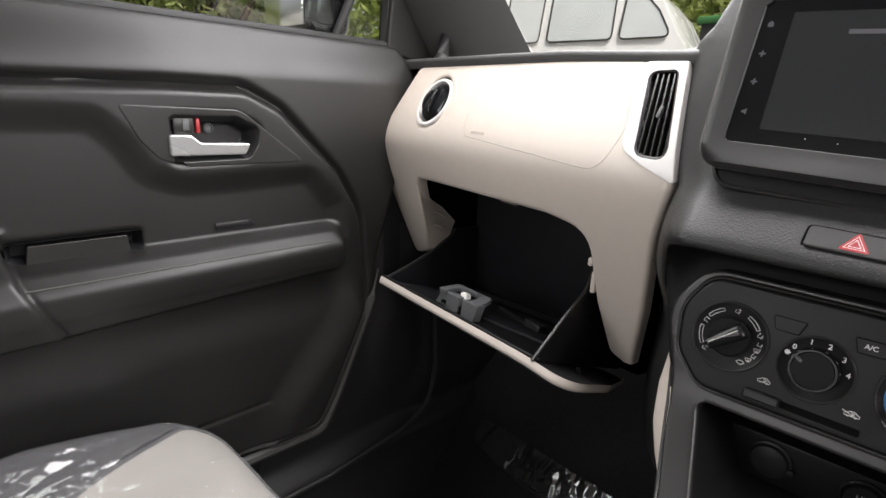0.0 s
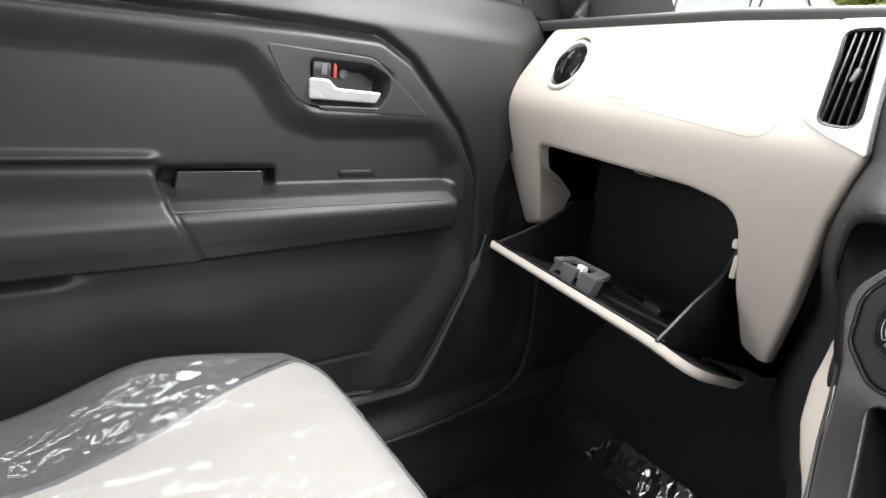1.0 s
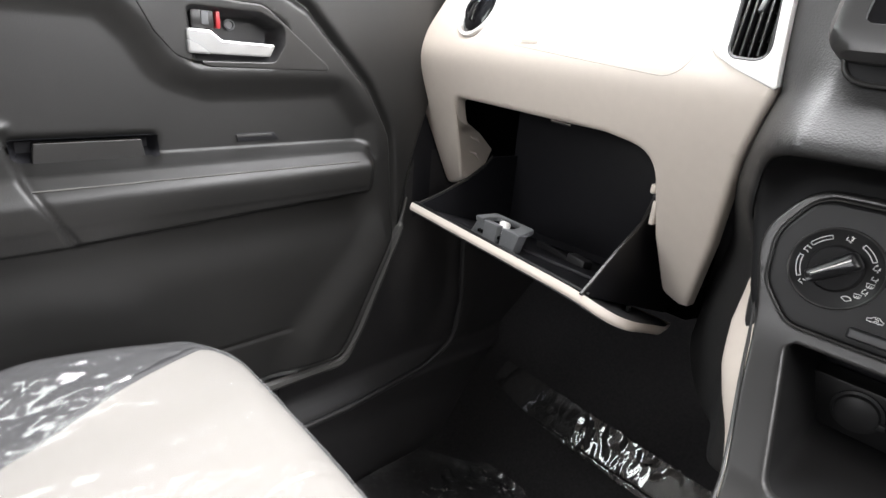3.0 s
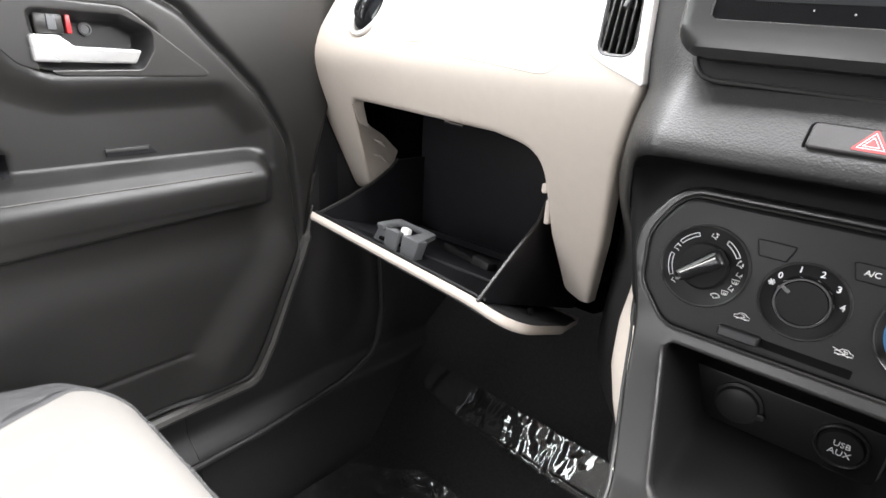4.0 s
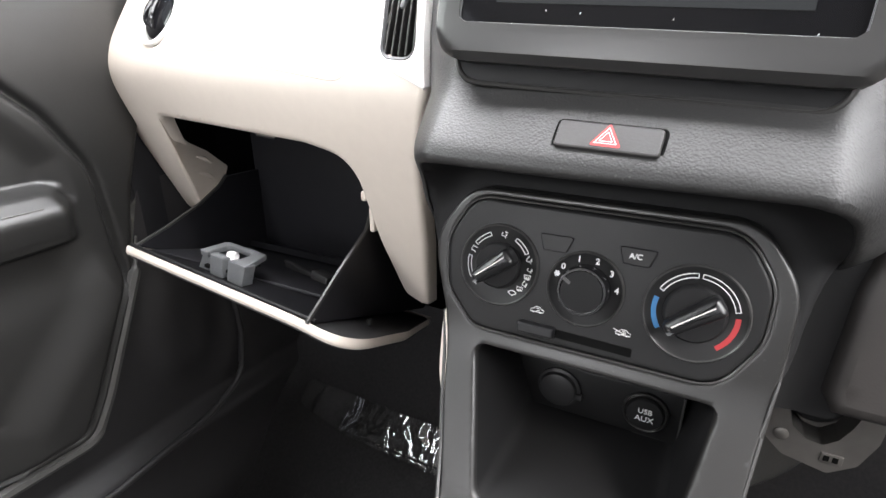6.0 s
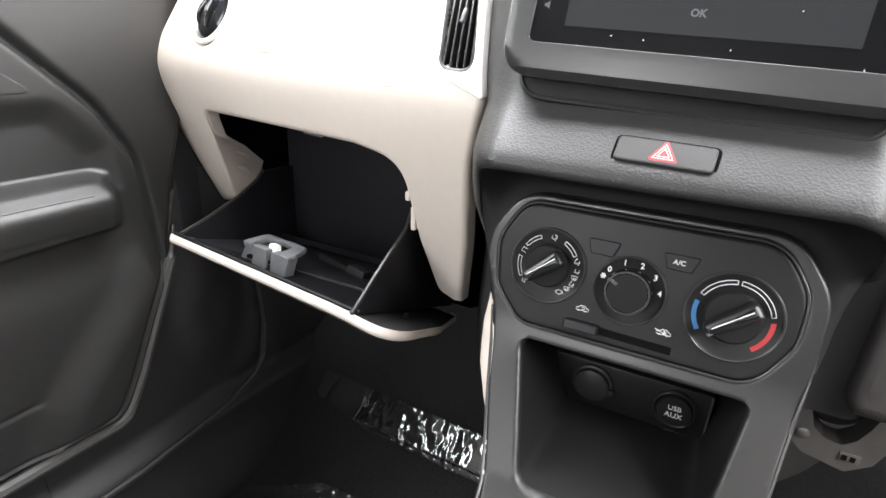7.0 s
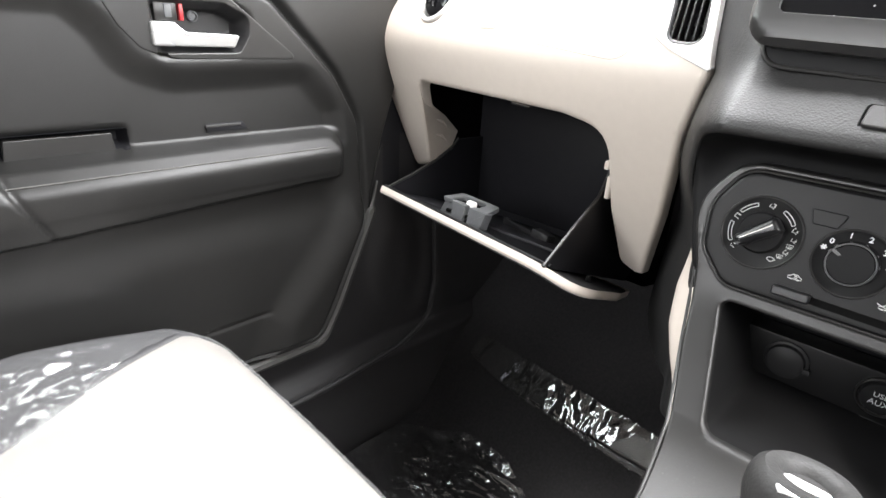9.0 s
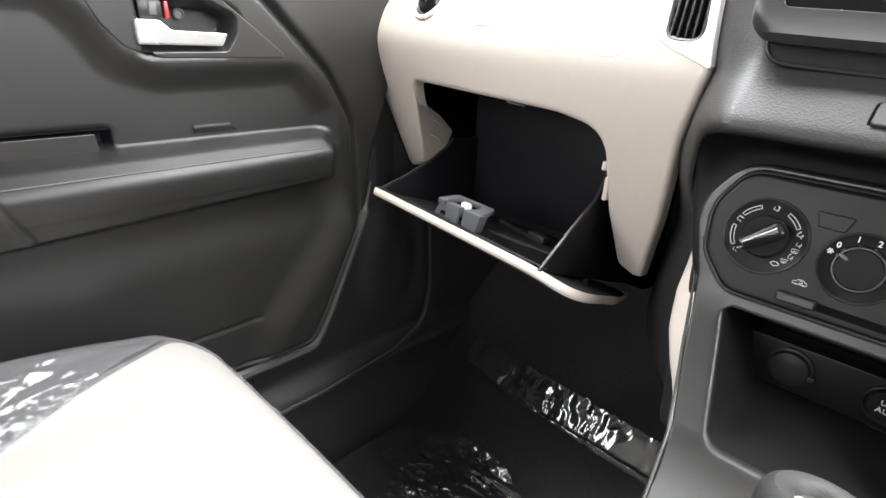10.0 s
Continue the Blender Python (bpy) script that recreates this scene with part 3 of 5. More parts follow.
# ---- hazard switch ----
hz = thing("hazard_switch", "black hazard warning button with red triangle", "switch", (0, 0.42, 0.735))
HF = frame_at((0.001, 0.4175, 0.7445), (0, -0.72, 0.70)) @ pose(0, 0, 0, 0, 0, -2.2)
part("surround", prism(fillet([(-0.0280, -0.0100), (0.0280, -0.0100), (0.0280, 0.0100), (-0.0280, 0.0100)], 0.004), 0.0016, HF @ pose(0, 0, -0.002), 0.0005), M_VOID, hz)
part("button", prism(fillet([(-0.0262, -0.0082), (0.0262, -0.0082), (0.0262, 0.0082), (-0.0262, 0.0082)], 0.003), 0.0030, HF @ pose(0, 0, -0.0012), 0.0012), M_DOORDARK, hz)


def tri(r):
    return [(r * math.cos(a), r * math.sin(a) - 0.0012) for a in (math.pi / 2, math.pi * 7 / 6, math.pi * 11 / 6)]


part("red_triangle", prism(fillet(tri(0.0094), 0.0012), 0.0004, HF @ pose(0, 0, 0.0016)), M_RED, hz)
for r0, r1 in ((0.0066, 0.0060), (0.0040, 0.0034)):
    a, b = tri(r0), tri(r1)
    bm = bmesh.new()
    va, vb = [bm.verts.new((*p, 0)) for p in a], [bm.verts.new((*p, 0)) for p in b]
    for i in range(3):
        bm.faces.new((va[i], va[(i + 1) % 3], vb[(i + 1) % 3], vb[i]))
    bm.transform(HF @ pose(0, 0, 0.0023))
    part("triangle_outline", bm, M_PRINT, hz)

# ---- console fascia, climate panel ----
console = thing("centre_console", "charcoal centre console with an open storage nook", "console", (0, 0.30, 0.0))


CLIMATE = fillet([(-0.086, 0.695), (0.074, 0.695), (0.092, 0.668), (0.091, 0.638), (0.074, 0.609), (-0.078, 0.609), (-0.099, 0.632), (-0.103, 0.666)], [0.022, 0.026, 0.03, 0.03, 0.026, 0.022, 0.022, 0.03], 8)
NOOK = fillet([(-0.073, 0.598), (0.076, 0.598), (0.060, 0.516), (-0.048, 0.516)], [0.006, 0.006, 0.012, 0.012])
nook_sdf = inside(NOOK)
part("fascia", sheet("fascia", minus(inside(FASCIA), inside(CLIMATE), nook_sdf), (-0.125, 0.12), (0.44, 0.72), 0.002,
                     lambda U, V, S: (U, fascia_s(V) + edge_roll(S, 0.0022) + edge_roll(-nook_sdf(U, V), 0.0035), V), (0, 0.04, -0.006), roll=0.0022), M_FASCIA, console, "satin charcoal fascia")
part("nook_wall", sheet("nook_wall", nook_sdf, (-0.08, 0.08), (0.51, 0.60), 0.004, lambda U, V, S: (U, 0.520 + 0 * U, V), (0, 0, 0)), M_DARKBIN, console)
bm = bmesh.new()
ring_a = [bm.verts.new((x, float(fascia_s(np.array(z))) + 0.0055, z)) for x, z in NOOK]
ring_b = [bm.verts.new((x * 0.98, 0.520, z)) for x, z in NOOK]
for i in range(len(NOOK)):
    j = (i + 1) % len(NOOK)
    bm.faces.new((ring_a[i], ring_a[j], ring_b[j], ring_b[i]))
part("nook_liner", bm, M_PANEL, console, "black storage nook lining")
plate = part("socket_plate", box((0.124, 0.024, 0.042), (-0.001, 0.502, 0.538), 0.002), M_PANEL, console, "socket plate in the nook")
for x in (-0.0630, 0.0610):
    part("plate_edge", tube([(x, 0.4905, 0.558), (x, 0.4905, 0.518)], 0.0010, 6), M_BEZEL, plate)
part("plate_tab", box((0.030, 0.010, 0.012), (0.044, 0.497, 0.514), 0.002), M_ESC, plate)
PF = frame_at((-0.027, 0.4895, 0.540), (0, -1, 0))
part("socket_cap", lathe([(0.0165, 0), (0.0165, 0.002), (0.0145, 0.003), (0.0135, 0.006), (0.011, 0.0075), (0, 0.0078)], PF), M_BLACK, plate, "round black power socket cap")
part("cap_tab", box((0.006, 0.005, 0.004), bevel=0.0008, turn=PF @ pose(0.0155, -0.003, 0.003)), M_BLACK, plate)
PU = frame_at((0.037, 0.4895, 0.540), (0, -1, 0))
part("usb_ring", lathe([(0.0160, 0), (0.0160, 0.003), (0.0148, 0.0042), (0.0136, 0.003), (0.0134, 0.0)], PU), M_ESC, plate)
part("usb_cap", lathe([(0.0132, 0), (0.0132, 0.004), (0.0122, 0.0056), (0.0, 0.0062)], PU), M_PANEL, plate, "round USB and AUX port cap")
lettering("USB", 0.0058, PU @ pose(0, 0.0032, 0.0062), M_PRINT, plate)
lettering("AUX", 0.0062, PU @ pose(0, -0.0032, 0.0062), M_PRINT, plate)

# body of the console below and behind the fascia
part("console_body", sheet("console_body", inside([(-0.085, 0), (0.10, 0), (0.10, 0.44), (-0.085, 0.44)]), (-0.09, 0.105), (0.0, 0.44), 0.008,
                           lambda U, V, S: (U, V * 0.47 - 0.01, 0.44 + 0.03 * (V / 0.44) ** 3 - edge_roll(S, 0.015)), (0, 0, -0.44)), M_BLACK, console)


def garnish_surf(U, V, S):
    """Cream side cover that swells out beside the console and tapers along its edge."""
    k = np.interp(V, [0.44, 0.475, 0.50, 0.53, 0.55, 0.58, 0.612, 0.633, 0.655], [0.0, 0.05, 0.45, 0.85, 1.0, 0.97, 0.73, 0.40, 0.0])
    near = np.interp(V, [0.40, 0.463, 0.49, 0.513, 0.54, 0.565, 0.615, 0.663], [0.0380, 0.0560, 0.0645, 0.0715, 0.0795, 0.0868, 0.0995, 0.1140])
    return -(near + 0.033 * k * step01(0.0, 0.05, U)), fascia_s(V) + 0.012 + U + 0 * V, V - edge_roll(S, 0.006) * 0.2


part("side_garnish", sheet("side_garnish", inside(fillet([(0.0, 0.42), (0.30, 0.42), (0.30, 0.600), (0.06, 0.640), (0.010, 0.655), (0.0, 0.655)], 0.01)), (-0.01, 0.31), (0.41, 0.67), 0.006, garnish_surf, (0.012, 0.0, 0)), M_BEIGE, console, "cream side garnish")


def on_fascia(p, lift):
    return (p[0], float(fascia_s(np.array(p[1]))) - lift, p[1])


# Paler tubes draw the highlights along the panel and fascia edges.
part("panel_highlight", tube([on_fascia(p, 0.0004) for p in CLIMATE], 0.0009, 6, closed=True), M_BEZEL, console, "thin paler line drawn as the climate panel's edge highlight")
for side in ([(0.1025, 0.640), (0.1015, 0.620), (0.0985, 0.590), (0.0945, 0.560), (0.0905, 0.530), (0.0885, 0.500), (0.0895, 0.470)],
             [(-0.1005, 0.615), (-0.0945, 0.590), (-0.0880, 0.565), (-0.0805, 0.540), (-0.0725, 0.513), (-0.0655, 0.490), (-0.0575, 0.465)]):
    part("fascia_highlight", tube([on_fascia(p, -0.0012) for p in side], [0.0004] + [0.0013] * 6, 6), M_BEZEL, console)

climate = thing("climate_panel", "black climate control panel with three round dials", "control panel", (-0.005, 0.443, 0.61))
NRM = Vector((0, -1, 0.25)).normalized()


def on_panel(x, z, lift=0.0):
    return frame_at(Vector((x, 0.435 + 0.25 * (z - 0.615), z)) + NRM * lift, NRM)


part("faceplate", sheet("faceplate", inside([(-0.0055 + (x + 0.0055) * 0.992, 0.652 + (z - 0.652) * 0.983) for x, z in CLIMATE]), (-0.11, 0.10), (0.60, 0.705), 0.002,
                        lambda U, V, S: (U, 0.435 + 0.25 * (V - 0.615) + edge_roll(S, 0.0025) - 0.0015, V), (0, 0.012, 0), roll=0.0025), M_PANEL, climate)
K1, K2, K3 = (-0.0635, 0.6530), (-0.0066, 0.6485), (0.0552, 0.6475)


def arc_band(r0, r1, a0, a1, m, n=14):
    bm = bmesh.new()
    A = [math.radians(a0 + (a1 - a0) * i / n) for i in range(n + 1)]
    p = [bm.verts.new((r0 * math.cos(a), r0 * math.sin(a), 0)) for a in A]
    q = [bm.verts.new((r1 * math.cos(a), r1 * math.sin(a), 0)) for a in A]
    for i in range(n):
        bm.faces.new((p[i], q[i], q[i + 1], p[i + 1]))
    bm.transform(m)
    return bm


def outline_band(r0, r1, a0, a1, m, w=0.0005):
    pts = [(r1 * math.cos(math.radians(a)), r1 * math.sin(math.radians(a)), 0) for a in np.linspace(a0, a1, 14)]
    pts += [(r0 * math.cos(math.radians(a)), r0 * math.sin(math.radians(a)), 0) for a in np.linspace(a1, a0, 14)]
    bm = tube(pts, w * 0.6, 4, closed=True)
    bm.transform(m)
    return bm


def bar_knob(parent, m, r, angle):
    """A dished seat with a bar grip across it and a white pointer."""
    k = part("knob", lathe([(r * 1.02, 0.0005), (r, 0.002), (r * 0.97, 0.004), (r * 0.90, 0.005), (0, 0.0052)], m), M_SOFT, parent)
    g = m @ pose(0, 0, 0.004, 0, 0, angle)
    bar = fillet([(-r * 1.03, -0.0042), (r * 1.0, -0.0062), (r * 1.0, 0.0062), (-r * 1.03, 0.0042)], 0.0036)
    part("grip", prism(bar, 0.012, g, 0.0042, 4), M_KNOB, k, "glossy black bar grip")
    part("grip_edge", box((r * 1.50, 0.0007, 0.0006), bevel=0, turn=g @ pose(0.0, 0.0008, 0.0121)), M_VENTTRIM, k)
    part("pointer", prism([(-0.0016, -0.0008), (0.0016, -0.0008), (0.0016, 0.0008), (-0.0016, 0.0008)], 0.0006, g @ pose(-r * 0.90, -0.0020, 0.0108)), M_GREYPL, k)
    return k


def dial_plate(parent, m, r):
    plate = part("dial_plate", lathe([(r + 0.0012, -0.001), (r + 0.0008, 0.0010), (r, 0.0018), (r - 0.0012, 0.0014), (r - 0.0020, 0.0008), (0, 0.0008)], m, 64), M_PANEL, parent)
    part("dial_rim", lathe([(r + 0.0010, 0.0012), (r + 0.0002, 0.0022), (r - 0.0006, 0.0017)], m, 64), M_BEZEL, plate, "thin satin rim")
    return plate


# airflow dial
m1 = on_panel(*K1, 0.0014)
d1 = dial_plate(climate, m1, 0.0262)
bar_knob(d1, m1 @ pose(0, 0, 0.0006), 0.0152, 40)
for a0, a1 in ((172, 212), (112, 146), (62, 30)):
    part("dial_mark", outline_band(0.0195, 0.0218, a0, a1, m1 @ pose(0, 0, 0.0010)), M_PRINT, d1)


def strokes(lines, m, s, r=0.00026):
    """Printed fine strokes joined into one figure."""
    whole = bmesh.new()
    for line in lines:
        bm = tube([(x * s, y * s, 0) for x, y in line], r, 4)
        bm.transform(m)
        me = bpy.data.meshes.new("stroke")
        bm.to_mesh(me)
        bm.free()
        whole.from_mesh(me)
        bpy.data.meshes.remove(me)
    return whole


SITTER = [[(-0.10, 0.62), (0.10, 0.72), (0.16, 0.52), (-0.06, 0.42), (-0.10, 0.62)], [(-0.22, 0.34), (-0.40, -0.40), (0.30, -0.46), (0.62, -0.82)]]
FACE_AIR = [[(0.95, 0.30), (0.35, 0.42)], [(0.52, 0.60), (0.35, 0.42), (0.58, 0.28)]]
FEET_AIR = [[(0.70, 0.20), (0.62, -0.36)], [(0.44, -0.18), (0.62, -0.36), (0.82, -0.20)]]
SCREEN = [[(-0.60, -0.55), (-0.85, 0.40), (0.85, 0.40), (0.60, -0.55), (-0.60, -0.55)], [(-0.25, -0.80), (-0.10, 0.05)], [(0.20, -0.80), (0.35, 0.05)]]
for a, figure, s in ((222, SITTER[1:] + FACE_AIR, 0.0026), (158, SITTER + FACE_AIR, 0.0030), (88, SITTER[1:] + FACE_AIR + FEET_AIR, 0.0030), (20, SITTER + FEET_AIR, 0.0030), (2, SITTER[1:] + FEET_AIR, 0.0028),
                     (-12, SCREEN, 0.0026), (-26, SITTER + FEET_AIR, 0.0026), (-38, SCREEN, 0.0024)):
    q = math.radians(a)
    part("symbol", strokes(figure, m1 @ pose(0.0207 * math.cos(q), 0.0207 * math.sin(q), 0.0011), s), M_PRINT, d1)
q = math.radians(-56)
part("demist_symbol", outline_band(0.0, 0.0032, 30, 150, m1 @ pose(0.0208 * math.cos(q), 0.0208 * math.sin(q) - 0.001, 0.0011)), M_PRINT, d1)

# fan dial
m2 = on_panel(*K2, 0.0014)
d2 = dial_plate(climate, m2, 0.0226)
k2 = part("knob", lathe([(0.0156, 0.0008), (0.0154, 0.005), (0.0148, 0.009), (0.0138, 0.0112), (0.0128, 0.0112), (0.0110, 0.0104), (0, 0.0106)], m2), M_GLOSS, d2, "round glossy fan knob")
part("knob_face", lathe([(0.0126, 0.0100), (0.0124, 0.0113), (0.0100, 0.0116), (0, 0.0117)], m2), M_SOFT, k2)
part("knob_ring", lathe([(0.0142, 0.0109), (0.0139, 0.0117), (0.0132, 0.0117), (0.0129, 0.0110)], m2), M_KNOB, k2)
part("pointer", prism([(-0.0026, -0.0010), (0.0026, -0.0010), (0.0026, 0.0010), (-0.0026, 0.0010)], 0.0006, m2 @ pose(-0.0094, 0.0054, 0.0115, 0, 0, -30)), M_BEZEL, k2)
for i, a in enumerate((142, 108, 74, 40, 8)):
    q = math.radians(a)
    lettering(str(i), 0.0052, m2 @ pose(0.0188 * math.cos(q), 0.0188 * math.sin(q), 0.0010), M_PRINT, d2, bold=0.0001)
q = math.radians(160)
for a in (0, 60, 120):
    part("fan_symbol", prism([(-0.0019, -0.0005), (0.0019, -0.0005), (0.0019, 0.0005), (-0.0019, 0.0005)], 0.0002, m2 @ pose(0.0192 * math.cos(q), 0.0192 * math.sin(q), 0.0010, 0, 0, a)), M_PRINT, d2)

# temperature dial
m3 = on_panel(*K3, 0.0014)
d3 = dial_plate(climate, m3, 0.0272)
bar_knob(d3, m3 @ pose(0, 0, 0.0006), 0.0165, 38)
part("cold_band", arc_band(0.0202, 0.0230, 165, 215, m3 @ pose(0, 0, 0.0010)), M_BLUE, d3, "blue cold band")
part("hot_band", arc_band(0.0202, 0.0230, 5, -52, m3 @ pose(0, 0, 0.0010)), M_RED, d3, "red hot band")
for a0, a1 in ((152, 94), (88, 14)):
    part("dial_mark", outline_band(0.0203, 0.0227, a0, a1, m3 @ pose(0, 0, 0.0010)), M_PRINT, d3)

# buttons and recirculation slider
for cx, txt in ((-0.0280, ""), (0.0205, "A/C")):
    mb = on_panel(cx, 0.6730, 0.0010)
    trap = fillet([(-0.0075, -0.0054), (0.0072, -0.0054), (0.0108, 0.0048), (-0.0108, 0.0048)], 0.0016)
    part("button_gap", prism([(x * 1.09, y * 1.12) for x, y in trap], 0.0006, mb), M_DARKBIN, climate)
    b = part("button", prism(trap, 0.0018, mb, 0.0006), M_PANEL, climate)
    if txt:
        lettering(txt, 0.0045, mb @ pose(-0.001, -0.0002, 0.0019), M_PRINT, b, bold=0.0001)
slot = fillet([(-0.035, -0.0026), (0.036, -0.0026), (0.036, 0.0026), (-0.035, 0.0026)], 0.001)
ms = on_panel(-0.010, 0.6175, 0.0016)
part("slider_slot", prism(slot, 0.0004, ms @ pose(0, 0, 0, 0, 0, -1)), M_VOID, climate)
part("slider", prism(fillet([(-0.012, -0.0036), (0.012, -0.0036), (0.012, 0.0036), (-0.012, 0.0036)], 0.002), 0.006, ms @ pose(-0.0225, 0.0006, 0), 0.0015), M_KNOB, climate, "sliding air lever")


def car_icon(m, crossed=False):
    """Printed outline of a car with a bent air arrow."""
    pts = [(-0.0056, -0.0016), (-0.0056, 0.0004), (-0.0032, 0.0010), (-0.0016, 0.0027), (0.0022, 0.0027), (0.0038, 0.0010), (0.0056, 0.0004), (0.0056, -0.0016)]
    arrows = [([(-0.0075, 0.0022), (0.0010, -0.0008)], False), ([(-0.0010, -0.0014), (0.0010, -0.0008), (0.0002, 0.0010)], False)] if crossed else []
    for line, closed in arrows + [(pts, True), ([(-0.0008, 0.0016), (0.0018, 0.0012), (0.0022, -0.0002), (-0.0006, -0.0006)], False), ([(-0.0036, -0.0022), (-0.0022, -0.0022)], False), ([(0.0022, -0.0022), (0.0036, -0.0022)], False)]:
        bm = tube([(x * 0.76, y * 0.76, 0) for x, y in line], 0.00027, 4, closed=closed)
        bm.transform(m)
        part("car_symbol", bm, M_PRINT, climate)


car_icon(on_panel(-0.034, 0.6295, 0.0016))
car_icon(on_panel(0.0195, 0.6275, 0.0016), True)


# ---- glove box ----
part("glove_recess", sheet("glove_recess", inside(fillet([(-0.62, 0.46), (-0.215, 0.46), (-0.215, 0.735), (-0.62, 0.735)], 0.01)), (-0.63, -0.21), (0.45, 0.74), 0.02,
                           lambda U, V, S: (U, 0.84 + 0 * U, V), (0, -0.15, 0)), M_DARKBIN, dash, "black glove box cavity")
# cream return flange on the door side of the opening
FL_FRONT = [(-0.583, 0.580, 0.698), (-0.588, 0.594, 0.668), (-0.597, 0.611, 0.635), (-0.604, 0.624, 0.612), (-0.612, 0.640, 0.578), (-0.617, 0.650, 0.560)]
FL_BACK = [(-0.589, 0.590, 0.688), (-0.594, 0.625, 0.659), (-0.593, 0.650, 0.644), (-0.591, 0.681, 0.616), (-0.592, 0.668, 0.588), (-0.606, 0.656, 0.562)]
bm = bmesh.new()
fa, fb = [bm.verts.new(p) for p in FL_FRONT], [bm.verts.new(p) for p in FL_BACK]
for k in range(len(fa) - 1):
    bm.faces.new((fa[k], fb[k], fb[k + 1], fa[k + 1]))
bmesh.ops.solidify(bm, geom=bm.faces[:], thickness=0.003)
bmesh.ops.recalc_face_normals(bm, faces=bm.faces)
part("opening_flange", bm, M_BEIGE, dash, "cream flange inside the glove box opening")
for z in (0.634, 0.610):
    part("flange_rib", tube([(-0.5945, 0.634, z + 0.004), (-0.5925, 0.645, z), (-0.592, 0.654, z - 0.008)], [0.0012, 0.0028, 0.0012], 8), M_BEIGE, dash)
for z, s in ((0.652, 0.010), (0.625, 0.026)):
    part("stop_clip", box((0.006, 0.012, s), (-0.2405, float(dash_y(-0.24, z)) + 0.008, z), 0.002), M_BEIGE, dash, "cream stop clip")
part("striker", tube([(-0.385, 0.556, 0.702), (-0.385, 0.552, 0.697), (-0.355, 0.548, 0.696), (-0.355, 0.552, 0.702)], 0.0016, 6), M_CHROME, dash, "metal latch striker")

glove = thing("glove_box", "open glove box lid with black inner bin", "glove box", (-0.40, 0.62, 0.46))
# lid: an outline in its own plane, u across, w from the hinge to the front edge
LH, LF = np.array([0.0, 0.665, 0.462]), np.array([0.0, 0.491, 0.557])
LW = float(np.linalg.norm(LF - LH))
LD = (LF - LH) / LW
LN = np.array([0.0, -LD[2], LD[1]])
LN = LN if LN[2] > 0 else -LN
LID = fillet([(-0.592, 0.0), (-0.238, 0.0), (-0.200, 0.11), (-0.204, LW), (-0.566, LW)], [0.01, 0.01, 0.05, 0.050, 0.008], 8)


def lid_surf(lift, rolled):
    def surf(U, V, S):
        D = lift + rolled * edge_roll(S, 0.006)
        drop = 0.006 * (U + 0.566) / 0.33 + 0.006 * np.exp(-(((U + 0.200) / 0.040) ** 2 + ((V - LW) / 0.060) ** 2))
        return U, LH[1] + LD[1] * V - 0.11 * (U + 0.566) * V / LW + LN[1] * D, LH[2] + LD[2] * V + LN[2] * D - drop
    return surf


part("lid", sheet("lid", inside(LID), (-0.60, -0.19), (-0.005, LW + 0.005), 0.005, lid_surf(-0.0082, 1), tuple(LN * 0.0057), roll=0.005), M_BEIGE, glove, "cream lid skin")
part("lid_liner", sheet("lid_liner", inside([(x * 0.985 - 0.0058, w * 0.988) for x, w in LID]), (-0.60, -0.19), (-0.005, LW + 0.005), 0.006, lid_surf(0.002, -0.4), tuple(-LN * 0.008)), M_BLACK, glove, "black inner lid")


def bin_side(x0, prof, crown):
    bm = bmesh.new()
    f = bm.faces.new([bm.verts.new((x0, y, z)) for y, z in prof + [crown, (0.735, 0.50), (0.665, 0.470)]])
    g = bmesh.ops.extrude_face_region(bm, geom=[f])
    for v in g["geom"]:
        if isinstance(v, bmesh.types.BMVert):
            v.co.x += 0.0032
    bmesh.ops.recalc_face_normals(bm, faces=bm.faces)
    bmesh.ops.bevel(bm, geom=bm.edges[:], offset=0.0008, segments=1, affect="EDGES")
    return bm


RIM_L = [(0.500, 0.557), (0.545, 0.568), (0.596, 0.584), (0.631, 0.601), (0.645, 0.613)]
RIM_R = [(0.456, 0.552), (0.510, 0.586), (0.553, 0.610), (0.568, 0.635), (0.577, 0.665)]
for x0, prof, crown in ((-0.556, RIM_L, (0.735, 0.610)), (-0.252, RIM_R, (0.74, 0.69))):
    side = part("bin_side", bin_side(x0, prof, crown), M_DARKBIN, glove)
    part("bin_rim", tube([(x0 + 0.0016, y, z + 0.001) for y, z in prof], 0.0023, 6), M_ESC, side, "dull grey rim of the bin")
part("bin_back", box((0.31, 0.004, 0.21), (-0.405, 0.705, 0.590), 0.001), M_DARKBIN, glove)
part("bin_floor", box((0.300, 0.195, 0.004), bevel=0.001, turn=Matrix.Translation((-0.405, 0.6075, 0.5150)) @ pose(0, 0, 0, -18.3, 0, 0)), M_DARKBIN, glove)
bm = bmesh.new()
bm.faces.new([bm.verts.new(p) for p in ((-0.552, 0.503, 0.5520), (-0.252, 0.468, 0.5465), (-0.252, 0.530, 0.5405), (-0.552, 0.530, 0.5420))])
bmesh.ops.solidify(bm, geom=bm.faces[:], thickness=0.002)
bmesh.ops.recalc_face_normals(bm, faces=bm.faces)
part("bin_lip", bm, M_DARKBIN, glove)
part("bin_rib", box((0.068, 0.006, 0.010), bevel=0.002, turn=Matrix.Translation((-0.381, 0.590, 0.5255)) @ pose(0, 0, 0, 0, 0, -17)), M_BLACK, glove)
part("bin_stop", box((0.033, 0.016, 0.014), bevel=0.003, turn=Matrix.Translation((-0.329, 0.573, 0.5325)) @ pose(0, 0, 0, -10, 0, -17)), M_BLACK, glove)
